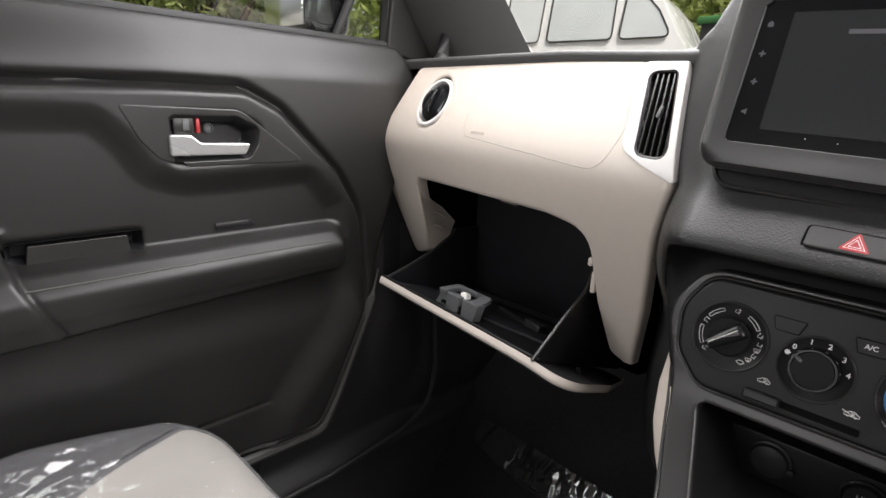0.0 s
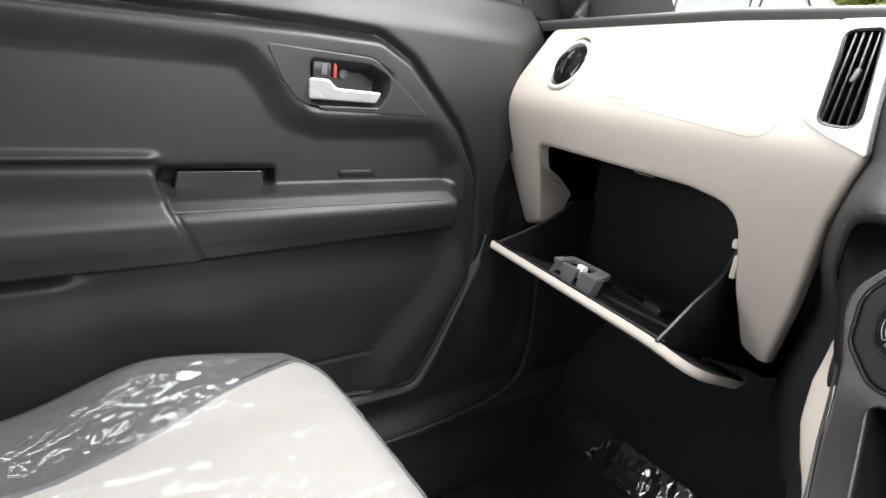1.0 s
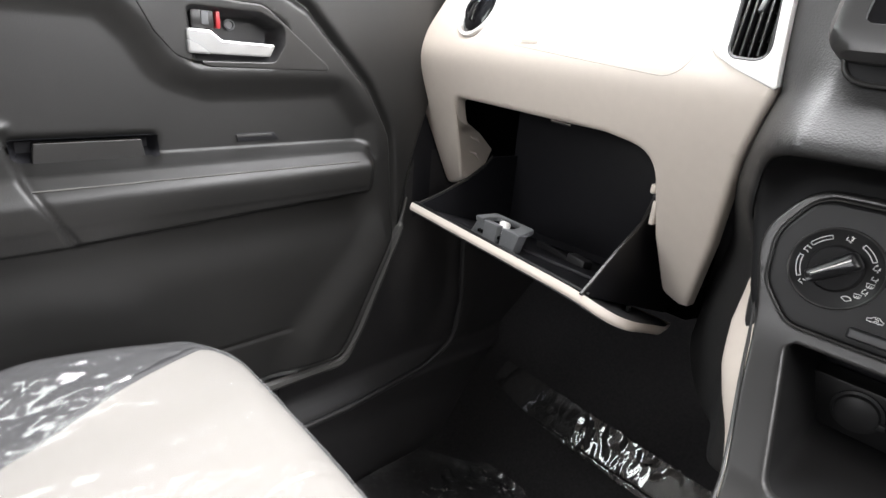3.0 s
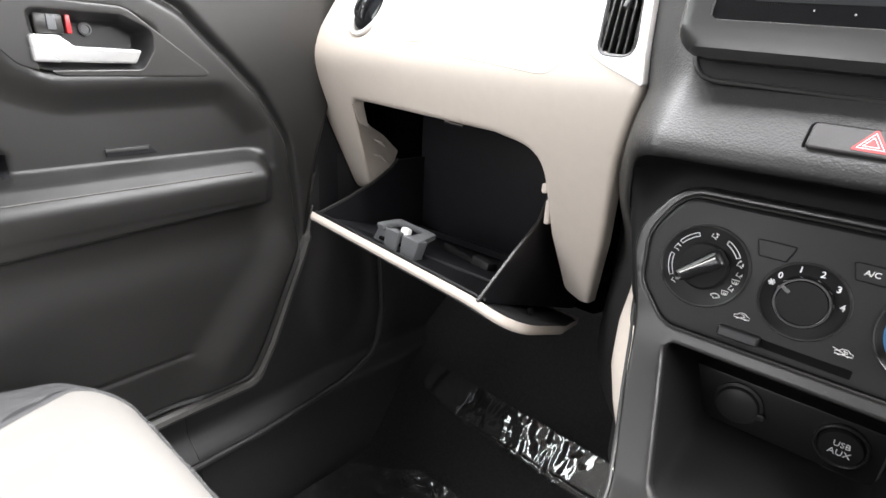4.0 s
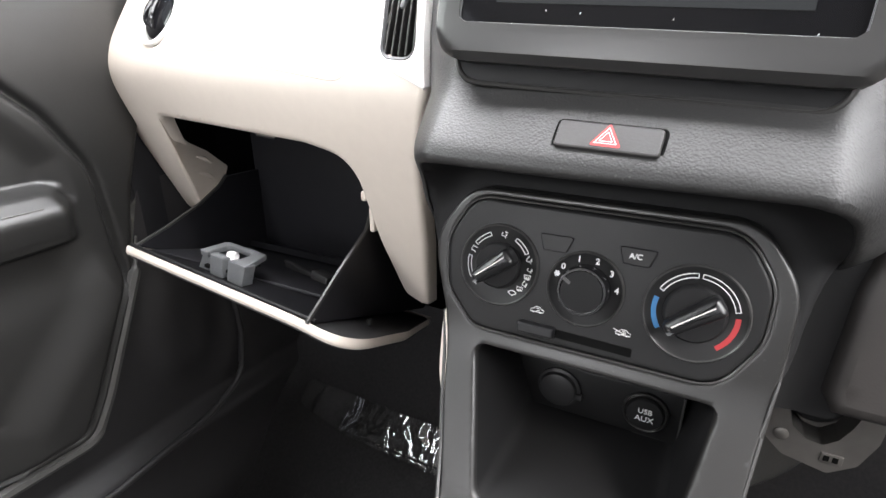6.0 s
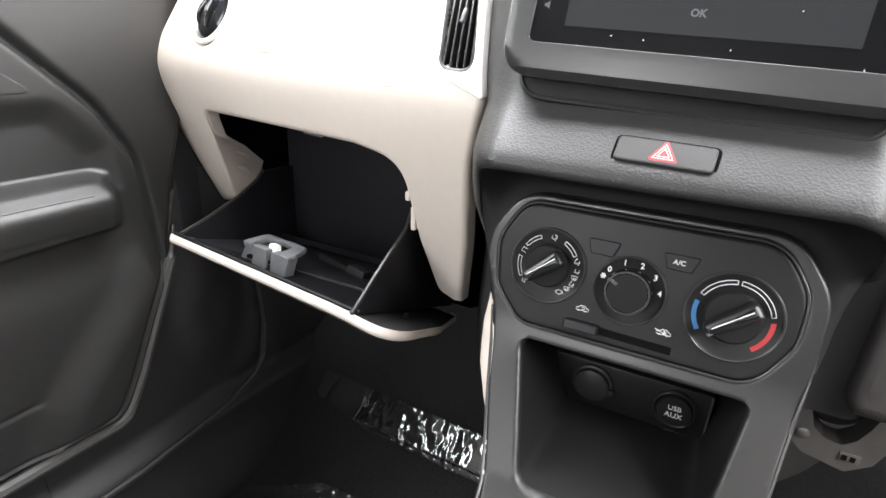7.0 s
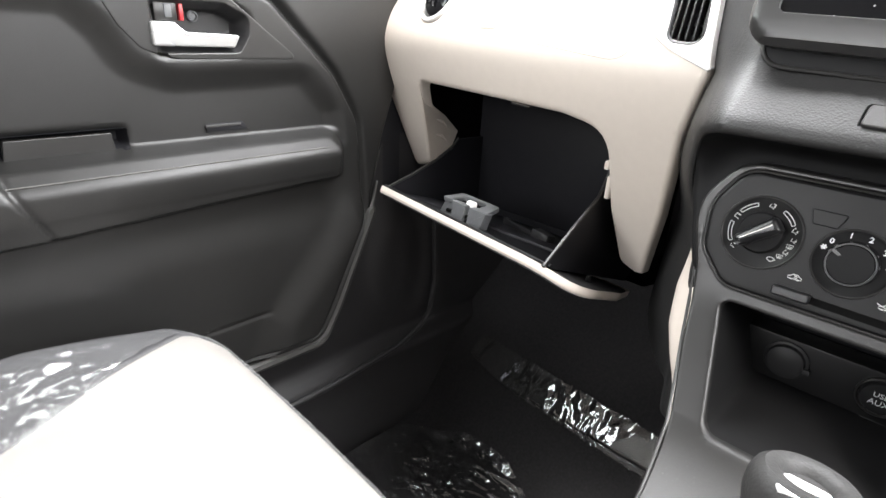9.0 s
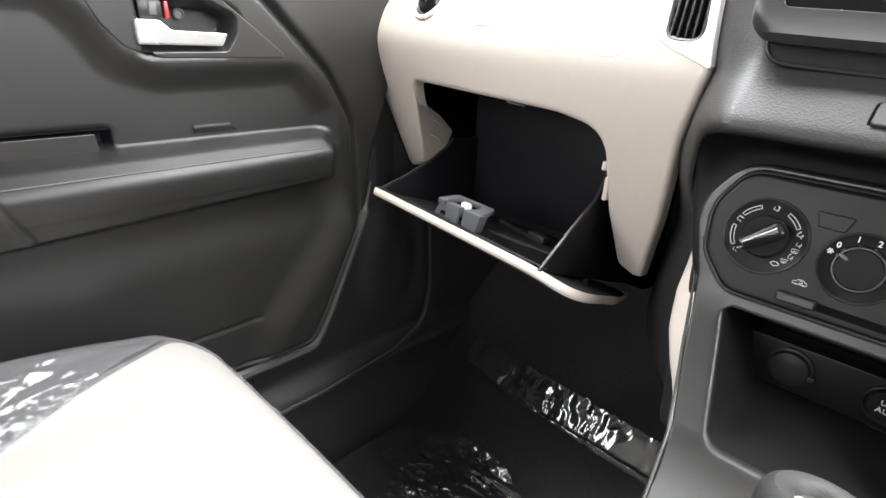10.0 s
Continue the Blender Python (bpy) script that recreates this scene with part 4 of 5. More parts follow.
part("liner_edge", tube([(u, LF[1] - 0.11 * (u + 0.566) + 0.007, LF[2] + 0.002 - 0.006 * (u + 0.566) / 0.33) for u in np.linspace(-0.56, -0.245, 24)], 0.0022, 6), M_PANEL, glove)
part("lid_post", box((0.005, 0.005, 0.012), (-0.232, 0.525, 0.5225), 0.0015), M_BLACK, glove)

# latch housing on the lid: stepped front blocks, a ring plate over a well and a pale hook
e1 = Vector((1, -0.13, 0.0)).normalized()
e3 = e1.cross(Vector((0, 0.20, 0.98))).normalized()
e2 = e3.cross(e1)
LM = Matrix(((e1.x, e2.x, e3.x, -0.408), (e1.y, e2.y, e3.y, 0.4985), (e1.z, e2.z, e3.z, 0.560), (0, 0, 0, 1)))


def latch_piece(name, u0, u1, low, high, front, back, skew=0.0, parent=None):
    pts = fillet([(u0, low), (u1 - max(0, skew), low), (u1, high), (u0 + max(0, -skew), high)], 0.0012, 3)
    return part(name, prism(pts, front - back, LM @ pose(0, 0, back), 0.0010), M_GREYPL, parent or glove)


latch = latch_piece("latch_block", -0.046, 0.040, -0.013, 0.0075, -0.009, -0.012)
tagged(latch, "grey latch housing")
latch_piece("latch_wing", -0.047, -0.0195, -0.013, 0.0090, -0.003, -0.014, -0.010, latch)
latch_piece("latch_front", -0.0188, 0.0045, -0.013, 0.0102, 0.001, -0.012, 0, latch)
latch_piece("latch_front", 0.0135, 0.0440, -0.013, 0.0105, 0.001, -0.012, 0.005, latch)
part("latch_top", sheet("latch_top", minus(inside(fillet([(-0.040, -0.014), (0.046, -0.014), (0.037, 0.024), (-0.036, 0.024)], [0.002, 0.003, 0.008, 0.008])), inside(fillet([(-0.026, -0.0115), (0.023, -0.0125), (0.022, 0.0155), (-0.022, 0.0155)], [0.006, 0.004, 0.009, 0.009]))), (-0.045, 0.05), (-0.02, 0.03), 0.0016,
                        lambda U, V, S: (-0.409 + U * 0.99, 0.5145 + V - 0.13 * U, 0.5700 - 0.05 * V - edge_roll(S, 0.0016)), (0, 0, -0.004), roll=0.0016), M_GREYPL, latch)
part("latch_well", box((0.054, 0.032, 0.004), (-0.411, 0.5165, 0.5545), 0.001), M_VOID, latch)
part("latch_hook", box((0.0135, 0.010, 0.019), bevel=0.003, turn=Matrix.Translation((-0.4045, 0.5125, 0.5635)) @ pose(0, 0, 0, -15, 0, -8)), M_WHITEPL, latch, "white latch hook")

# ---- passenger door ----
door = thing("passenger_door", "dark grey car door with padded armrest and silver handle", "car door", (-0.70, 0.1, 0.27))
DOOR = fillet([(-0.35, 0.917), (0.62, 0.908), (0.66, 0.86), (0.615, 0.70), (0.580, 0.60), (0.554, 0.485), (0.473, 0.320), (0.440, 0.265), (0.33, 0.268), (-0.35, 0.268)], [0, 0.01, 0.03, 0.08, 0.08, 0.08, 0.06, 0.03, 0, 0])
INNER = fillet([(-0.60, 0.815), (0.014, 0.822), (0.238, 0.827), (0.340, 0.826), (0.392, 0.800), (0.486, 0.705), (0.526, 0.636), (0.533, 0.548), (0.536, 0.480), (0.458, 0.325), (0.430, 0.280), (-0.60, 0.280)], [0, 0, 0, 0.05, 0.05, 0.08, 0.08, 0.08, 0.06, 0.05, 0.03, 0])
BAY = fillet([(-0.65, 0.800), (0.07, 0.802), (0.168, 0.800), (0.200, 0.768), (0.221, 0.731), (0.262, 0.717), (0.440, 0.720), (0.492, 0.660), (0.500, 0.600), (-0.65, 0.600)], [0, 0.03, 0.03, 0.03, 0.03, 0.03, 0.04, 0.03, 0.01, 0])
CORNER = fillet([(0.345, 0.345), (0.320, 0.290), (0.335, 0.24), (0.50, 0.24), (0.60, 0.47), (0.50, 0.53), (0.465, 0.475)], 0.03)
ESC = fillet([(0.186, 0.803), (0.330, 0.799), (0.424, 0.726), (0.262, 0.7275), (0.226, 0.738), (0.206, 0.762)], [0.004, 0.03, 0.006, 0.02, 0.02, 0.02])
POCKET = fillet([(0.240, 0.791), (0.325, 0.790), (0.355, 0.776), (0.354, 0.756), (0.340, 0.735), (0.243, 0.734)], [0.008, 0.012, 0.012, 0.012, 0.010, 0.006])
CUP = fillet([(0.068, 0.6330), (0.195, 0.6330), (0.198, 0.6490), (0.068, 0.6500)], 0.003)
REST = fillet([(-0.9, 0.500), (0.488, 0.500), (0.494, 0.650), (-0.9, 0.650)], [0, 0.060, 0.055, 0], 10)
f_rest = inside(REST)
f_inner, f_bay, f_corner = inside(INNER), inside(BAY), inside(CORNER)


def door_x(y, z):
    si, sb, sc = f_inner(y, z), f_bay(y, z), f_corner(y, z)
    x = -0.676 + 0.010 * step01(0.90, 0.84, z) - 0.012 * np.clip((z - 0.84) / 0.08, 0, 1.2) ** 1.3
    x = x + 0.010 * step01(0.004, -0.010, si) - 0.010 * np.exp(-((si - 0.002) / 0.0060) ** 2)
    x = x - 0.015 * step01(0.005, -0.032, sb)
    cut = np.interp(z, [0.54, 0.616, 0.669], [0.106, 0.071, 0.059])
    rear = step01(0.004, -0.006, y - cut)
    top = 0.6195 + 0.018 * rear
    ramp = step01(0.012 + 0.004 * rear, 0.000, z - top)
    nose = step01(0.002, -0.017, z - top)
    low = np.interp(y, [-0.1, 0.107, 0.297, 0.46], [0.540, 0.541, 0.549, 0.554])
    under = step01(-0.005, 0.010, z - low) * (0.8 + 0.2 * step01(0.0, 0.05, z - low))
    end = step01(0.003, -0.030, f_rest(y, z))
    x = x + (0.030 * ramp + 0.007 * nose + 0.006 * rear * ramp) * under * end - 0.005 * (1 - under) * (z < 0.57) * step01(0.40, 0.52, z) * step01(0.02, -0.04, f_rest(y, z + 0.02))
    x = x + 0.007 * np.exp(-((z - 0.664) / 0.005) ** 2) * step01(0.075, 0.055, y)
    x = x - 0.004 * np.exp(-((y - cut) / 0.003) ** 2) * ramp * under
    x = x + 0.012 * step01(0.015, -0.045, y + 0.009) * step01(0.537, 0.522, z)
    x = x + 0.013 * step01(0.015, -0.055, sc) - 0.0022 * np.exp(-((z - 0.356) / 0.003) ** 2) * step01(0.36, 0.34, y) * step01(0.50, 0.45, z)
    return x


def door_surf(U, V, S):
    return door_x(U, V) - edge_roll(S, 0.010), U, V


part("trim_panel", sheet("trim_panel", minus(inside(DOOR), inside(POCKET), inside(CUP)), (-0.35, 0.67), (0.26, 0.93), 0.0026, door_surf, (-0.03, 0, 0), 60, roll=0.01), M_DOOR, door, "moulded dark grey door trim")
XE = -0.6553
esc = part("handle_plate", sheet("handle_plate", minus(inside(ESC), inside(POCKET)), (0.18, 0.43), (0.72, 0.81), 0.002, lambda U, V, S: (XE - edge_roll(S, 0.0016) + 0 * U, U, V), (-0.014, 0, 0), roll=0.0016), M_ESC, door, "smooth charcoal handle plate")
part("handle_well", sheet("handle_well", inside(POCKET), (0.23, 0.36), (0.73, 0.795), 0.003, lambda U, V, S: (XE - 0.001 - 0.030 * step01(0.0, -0.012, S), U, V), (-0.002, 0, 0)), M_BLACK, esc)
hbar = fillet([(0.238, 0.7415), (0.333, 0.7405), (0.341, 0.7555), (0.276, 0.7575), (0.264, 0.7675), (0.2375, 0.768)], [0.004, 0.006, 0.003, 0.006, 0.006, 0.005], 4)
part("handle", prism([(y, z) for y, z in hbar], 0.016, Matrix(((0, 0, 1, XE - 0.012), (1, 0, 0, 0), (0, 1, 0, 0), (0, 0, 0, 1))), 0.0024), M_SILVER, esc, "silver pull handle")
part("lock_lever", box((0.012, 0.026, 0.021), (XE - 0.014, 0.260, 0.778), 0.003), M_ESC, esc)
part("lock_flag", box((0.012, 0.0045, 0.018), (XE - 0.0122, 0.2765, 0.778), 0.001), M_RED, esc, "red unlocked flag")
part("lock_face", box((0.002, 0.008, 0.014), (XE - 0.0075, 0.262, 0.779), 0.0008), M_GREYPL, esc)
part("screw", lathe([(0.0065, 0), (0.0065, 0.003), (0.0045, 0.004), (0.004, 0.002), (0, 0.002)], frame_at((XE - 0.030, 0.297, 0.774), (1, 0, 0)), 20), M_GREYPL, esc)
part("armrest_seam", tube([(float(door_x(np.array(y), np.array(0.6100 - 0.001 * ((y - 0.07) / 0.37)))) + 0.0008, y, 0.6100 - 0.001 * ((y - 0.07) / 0.37)) for y in np.linspace(0.074, 0.445, 40)], 0.0009, 5), M_STITCH, door, "fine armrest seam")


def on_door(y, z, lift=0.0):
    e = 1e-3
    X = lambda a, b: float(door_x(np.array(a), np.array(b)))
    d1v, d2v = Vector((X(y + e, z) - X(y - e, z), 2 * e, 0)), Vector((X(y, z + e) - X(y, z - e), 0, 2 * e))
    n = d1v.cross(d2v).normalized()
    return frame_at(Vector((X(y, z), y, z)) + n * lift, n)


XC = -0.664
cup = part("pull_cup", sheet("pull_cup", inside([(0.066, 0.626), (0.200, 0.626), (0.200, 0.653), (0.066, 0.653)]), (0.06, 0.205), (0.62, 0.66), 0.004, lambda U, V, S: (XC - 0.022 * step01(0.0, -0.006, inside(CUP)(U, V) - 0.004) + 0 * U, U, V), (-0.003, 0, 0)), M_DARKBIN, door, "black recess of the pull cup")
part("cup_plate", prism(fillet([(0.082, 0.626), (0.186, 0.626), (0.184, 0.6480), (0.086, 0.6485)], 0.002), 0.012, Matrix(((0, 0, 1, XC - 0.015), (1, 0, 0, 0), (0, 1, 0, 0), (0, 0, 0, 1))), 0.0010), M_ESC, cup, "grey pull cup plate")
part("switch_slot", prism([(-0.026, -0.004), (0.030, -0.004), (0.022, 0.006), (-0.026, 0.006)], 0.0012, on_door(0.318, 0.642, 0.0008), 0.0003), M_DARKBIN, door)
part("switch_blank", prism([(-0.027, 0.001), (0.020, 0.001), (0.019, 0.005), (-0.027, 0.005)], 0.0028, on_door(0.318, 0.642, 0.0008), 0.0006), M_BEZEL, door)
part("pocket_end", prism([(0, 0), (0.027, -0.001), (0.009, -0.034)], 0.004, Matrix(((0, 0, 1, -0.661), (1, 0, 0, 0.294), (0, 1, 0, 0.335), (0, 0, 0, 1))), 0.001), M_ESC, door, "grey pocket end piece")
rimline = [(-0.664, y, z) for y, z in fillet([(0.566, 0.530), (0.561, 0.510), (0.554, 0.485), (0.477, 0.318), (0.444, 0.260), (0.33, 0.262), (-0.3, 0.262)], [0, 0.04, 0.06, 0.06, 0.03, 0, 0], 8)]
part("edge_strip", tube(rimline, [0.0090 * min(1.0, 0.2 + 0.08 * k) for k in range(len(rimline))], 8), M_EDGE, door, "grey edge strip")
# window frame and glass
part("belt_seal", box((0.012, 1.2, 0.014), bevel=0.004, turn=Matrix.Translation((-0.694, 0.02, 0.9105)) @ pose(0, 0, 0, -0.5, 0, 0)), M_RUBBER, door)
lean = lambda z: -0.700 + 0.16 * (z - 0.92)
part("frame_post", tube([(lean(0.90), 0.610, 0.90), (lean(1.05), 0.600, 1.05), (lean(1.28), 0.42, 1.28)], 0.013, 8), M_RUBBER, door)
part("door_seal", tube([(-0.640, 0.665, 0.872), (-0.640, 0.684, 0.894), (-0.640, 0.690, 0.930), (-0.640, 0.668, 0.981), (-0.635, 0.60, 1.08), (-0.630, 0.41, 1.29)], 0.012, 10), M_RUBBER, door, "black rubber door seal")
SASH = fillet([(0.600, 0.895), (0.710, 0.880), (0.722, 0.945), (0.708, 0.990), (0.630, 1.11), (0.43, 1.31), (0.38, 1.31), (0.598, 1.05)], [0.01, 0, 0, 0.03, 0.03, 0, 0, 0.03])
part("sash_trim", prism(SASH, 0.020, Matrix(((0, 0.16, 1, -0.850), (1, 0, 0, 0), (0, 1, 0, 0), (0, 0, 0, 1))), 0.004), M_DOOR, door, "dark grey window sash trim")
part("glass_divider", tube([(lean(0.90), 0.505, 0.90), (lean(1.28), 0.62, 1.20)], 0.007, 8), M_RUBBER, door)
bm = bmesh.new()
vs = [bm.verts.new(p) for p in ((lean(0.91) - 0.004, -0.50, 0.91), (lean(0.91) - 0.004, 0.60, 0.91), (lean(1.05) - 0.004, 0.595, 1.05), (lean(1.30) - 0.004, 0.36, 1.30), (lean(1.30) - 0.004, -0.50, 1.30))]
f = bm.faces.new(vs)
g = bmesh.ops.extrude_face_region(bm, geom=[f])
for v in g["geom"]:
    if isinstance(v, bmesh.types.BMVert):
        v.co.x -= 0.003
pane = part("window_pane", bm, M_GLASS, door)
pane.visible_shadow = False
mir = part("mirror_housing", box((0.17, 0.09, 0.14), (-0.86, 0.555, 0.985), 0.03, seg=4), M_GLOSS, door, "black outside mirror housing")
part("mirror_glass", box((0.13, 0.004, 0.10), (-0.86, 0.509, 0.985), 0.001), M_CHROME, mir)

# ---- shell of the car ----
def floor_z(y):
    """Level floor that turns up into the toe board."""
    t = y - 0.665
    return 0.5 * (t + np.sqrt(t * t + 0.0009))


floor = tagged(part("floor", sheet("floor", inside([(-0.76, -1.5), (0.76, -1.5), (0.76, 1.10), (-0.76, 1.10)]), (-0.76, 0.76), (-1.5, 1.10), 0.02,
                                   lambda U, V, S: (U, V, floor_z(V) + 0.003 * np.sin(U * 37) * np.sin(V * 29)), (0, 0, -0.03)), M_CARPET), "black carpeted footwell floor", "floor", kind="structure")


def setting(name, bm, mat, label, category="wall"):
    return tagged(part(name, bm, mat), label, category, kind="structure")


setting("wall_front", box((1.52, 0.04, 1.1), (0, 1.12, 0.35), 0), M_CARPET, "dark firewall behind the footwell")
setting("wall_rear", box((1.52, 0.06, 0.95), (0, -1.5, 0.45), 0.02), M_SEATDARK, "dark rear seat back")
setting("wall_west", box((0.04, 1.6, 0.64), (-0.745, -0.72, 0.60), 0.01), M_DOORDARK, "dark lower side behind the door")
# East wall is out of view; lengthened to keep sky light off the console.
setting("wall_east", box((0.04, 2.3, 0.64), (0.745, -0.37, 0.58), 0.01), M_DOORDARK, "unseen driver-side lower wall that blocks daylight")
setting("ceiling", box((1.30, 1.95, 0.03), (0, -0.58, 1.33), 0.01), M_ROOF, "pale grey headliner", "ceiling")
for s, name in ((-1, "pillar_west"), (1, "pillar_east")):
    base = [(0.530, 0.80), (0.590, 0.735), (0.672, 0.705), (0.735, 0.70), (0.745, 0.84), (0.62, 0.90)]
    bm = bmesh.new()
    rings = []
    for k in np.linspace(0, 1, 7):
        w = 1 - 0.45 * k
        cx, cy = 0.66, 0.79
        rings.append([bm.verts.new((s * (cx + (x - cx) * w - 0.045 * k), cy + (y - cy) * w - 0.46 * k, 0.89 + 0.45 * k)) for x, y in base])
    for a, b in zip(rings, rings[1:]):
        for j in range(6):
            bm.faces.new((a[j], a[(j + 1) % 6], b[(j + 1) % 6], b[j]))
    bmesh.ops.recalc_face_normals(bm, faces=bm.faces)
    setting(name, bm, M_PILLAR, "grey trimmed windscreen pillar", "pillar")
for y in (-0.55, -1.40):
    for s in (-1, 1):
        setting("pillar_side", box((0.06, 0.11, 0.45), (s * 0.68, y, 1.10), 0.015), M_PAD, "grey side window pillar", "pillar")
bm = bmesh.new()
vs = [bm.verts.new(p) for p in ((-0.70, 1.06, 0.90), (0.70, 1.06, 0.90), (0.62, 0.40, 1.33), (-0.62, 0.40, 1.33))]
bm.faces.new(vs)
g = bmesh.ops.solidify(bm, geom=bm.faces[:], thickness=0.005)
ws = setting("window_front", bm, M_GLASS, "clear sloping windscreen", "window")
ws.visible_shadow = False

def side_x(V):
    """Section of the sill and kick lining, from the door opening down to the floor."""
    return -0.692 + 0.032 * step01(0.200, 0.165, V) + 0.02 * step01(0.13, 0.0, V)


setting("kick_panel", sheet("kick_panel", inside(fillet([(0.34, 0.0), (1.08, 0.0), (1.08, 0.60), (0.60, 0.60), (0.54, 0.40), (0.46, 0.30), (0.34, 0.27)], 0.03)), (0.33, 1.1), (0.0, 0.62), 0.008,
                            lambda U, V, S: (side_x(V) + 0.003 + 0.014 * np.exp(-(((U - 0.62) / 0.055) ** 2 + ((V - 0.36) / 0.10) ** 2) ** 2) + 0.03 * step01(0.62, 0.76, U) * step01(0.10, 0.30, V), U, V), (-0.03, 0, 0)), M_KICK, "black footwell kick panel", "trim")
setting("sill_trim", sheet("sill_trim", inside([(-0.6, 0.0), (0.42, 0.0), (0.42, 0.262), (-0.6, 0.262)]), (-0.6, 0.42), (0.0, 0.262), 0.012,
                           lambda U, V, S: (side_x(V), U, V), (-0.02, 0, 0)), M_KICK, "black sill trim under the door", "trim")
setting("sill_bead", tube([(-0.655, y, z) for y, z in fillet([(-0.3, 0.158), (0.45, 0.163), (0.62, 0.182), (0.695, 0.215), (0.71, 0.30), (0.70, 0.45)], [0, 0.1, 0.1, 0.06, 0.06, 0], 8)], 0.0055, 8), M_KICK, "rounded sill carpet bead", "trim")

# ---- passenger seat ----
seat = thing("passenger_seat", "cream and charcoal car seat cushion under plastic", "car seat", (-0.36, 0.0, 0.10))
SX0, SX1, FRONT = -0.615, -0.115, 0.234


def facets(U, V, seed, layers):
    """Crumpled film: plain facets between straight sharp creases, in layers (length, width, direction, height)."""
    h = np.zeros(U.shape)
    for k, (long, wide, way, tall) in enumerate(layers):
        c, d = math.cos(way), math.sin(way)
        lift = np.random.RandomState(seed + k).uniform(-1, 1, (97, 97, 3))
        a, b = (c * U + d * V) / long, (c * V - d * U) / wide
        a, b = a + 0.35 * np.sin(1.7 * b + seed) + 0.25 * np.sin(0.9 * a + 2.3 * b), b + 0.30 * np.sin(1.3 * a + k) + 0.2 * np.sin(2.1 * a - 1.1 * b)
        i, j = np.floor(a).astype(int), np.floor(b).astype(int)
        s, t = a - i, b - j
        at = lambda m, n: lift[(i + m) % 97, (j + n) % 97, 0]
        split = lift[i % 97, j % 97, 1] > 0
        one = np.where(s + t < 1, at(0, 0) + s * (at(1, 0) - at(0, 0)) + t * (at(0, 1) - at(0, 0)), at(1, 1) + (1 - s) * (at(0, 1) - at(1, 1)) + (1 - t) * (at(1, 0) - at(1, 1)))
        two = np.where(s > t, at(0, 0) + s * (at(1, 0) - at(0, 0)) + t * (at(1, 1) - at(1, 0)), at(0, 0) + t * (at(0, 1) - at(0, 0)) + s * (at(1, 1) - at(0, 1)))
        h += tall * (1 + np.where(split, one, two))
    return h


SIDE_FOLDS = (5, ((0.055, 0.018, 1.8, 0.0032), (0.026, 0.010, 1.45, 0.0017), (0.013, 0.0065, 2.2, 0.0008)))
TOP_FOLDS = (8, ((0.110, 0.028, 1.75, 0.0036), (0.060, 0.015, 1.35, 0.0018), (0.030, 0.011, 2.1, 0.0008)))
MAT_FOLDS = (3, ((0.060, 0.020, 0.1, 0.0030), (0.022, 0.008, -0.2, 0.0018), (0.012, 0.005, 0.3, 0.0012)))


def seat_surf(lift, folds=()):
    def surf(U, V, S):
        """U across the seat, V along the top from the back and then down over the front edge."""
        r = 0.050
        flat = FRONT - r
        q = np.clip((V - flat) / (r * math.pi / 2), 0, 1) * math.pi / 2
        y = np.where(V < flat, V, flat + r * np.sin(q))
        z = 0.428 - r * (1 - np.cos(q)) - np.maximum(0, V - flat - r * math.pi / 2)
        side = np.minimum(U - SX0, SX1 - U)
        roll = edge_roll(-side, 0.05)
        bolster = 0.030 * step01(0.16, 0.05, U - SX0) * step01(0.25, 0.0, V)
        z = z + bolster * (y < 0.24) - roll * 0.9 + 0.010 * np.sin(np.clip((U - SX0) / 0.5, 0, 1) * math.pi)
        z = z - 0.030 * step01(0.05, -0.5, V) - 0.036 * step01(0.05, -0.11, V) * step01(0.20, 0.06, U - SX0)
        corner = step01(0.10, 0.0, U - SX0) * step01(0.10, 0.25, V)
        y = y - 0.035 * corner
        n = facets(U, V, *folds) if folds else 0.0
        calm = step01(0.03, 0.07, side) * (0.25 + 0.75 * step01(0.235, 0.17, V))
        off = lift + n * calm
        return U, y + off * np.sin(q), z + off * np.maximum(0.25, np.cos(q))
    return surf


SEAM = [(-0.548, 0.235), (-0.545, 0.19), (-0.505, 0.10), (-0.470, 0.03), (-0.445, -0.05), (-0.43, -0.40)]
INSERT = SEAM + [(SX1, -0.40), (SX1, 0.44), (-0.56, 0.44)]
BOLSTER = SEAM[::-1] + [(-0.56, 0.44), (SX0, 0.44), (SX0, -0.40)]
part("cushion_insert", sheet("cushion_insert", inside(INSERT), (SX0, SX1), (-0.40, 0.44), 0.010, seat_surf(0), (0, 0, -0.02)), M_SEATLIGHT, seat, "cream seat insert")
part("side_bolster", sheet("side_bolster", inside(BOLSTER), (SX0, SX1), (-0.40, 0.44), 0.010, seat_surf(0.0005), (0, 0, -0.02)), M_SEATDARK, seat, "charcoal side bolster")
part("seat_base", box((0.46, 0.56, 0.30), (-0.365, -0.09, 0.20), 0.03), M_SEATDARK, seat)
cover = thing("plastic_seat_cover", "crumpled clear plastic cover over the seat cushion", "plastic cover", (-0.36, 0.0, 0.43))
part("top_film", sheet("top_film", inside(INSERT), (SX0, SX1), (-0.40, 0.44), 0.0018, seat_surf(0.0010, TOP_FOLDS), (0, 0, 0.0), 7), M_TOPFILM, cover)
part("side_film", sheet("side_film", inside(BOLSTER), (SX0, -0.40), (-0.40, 0.44), 0.0012, seat_surf(0.0010, SIDE_FOLDS), (0, 0, 0.0), 7), M_FILM, cover)

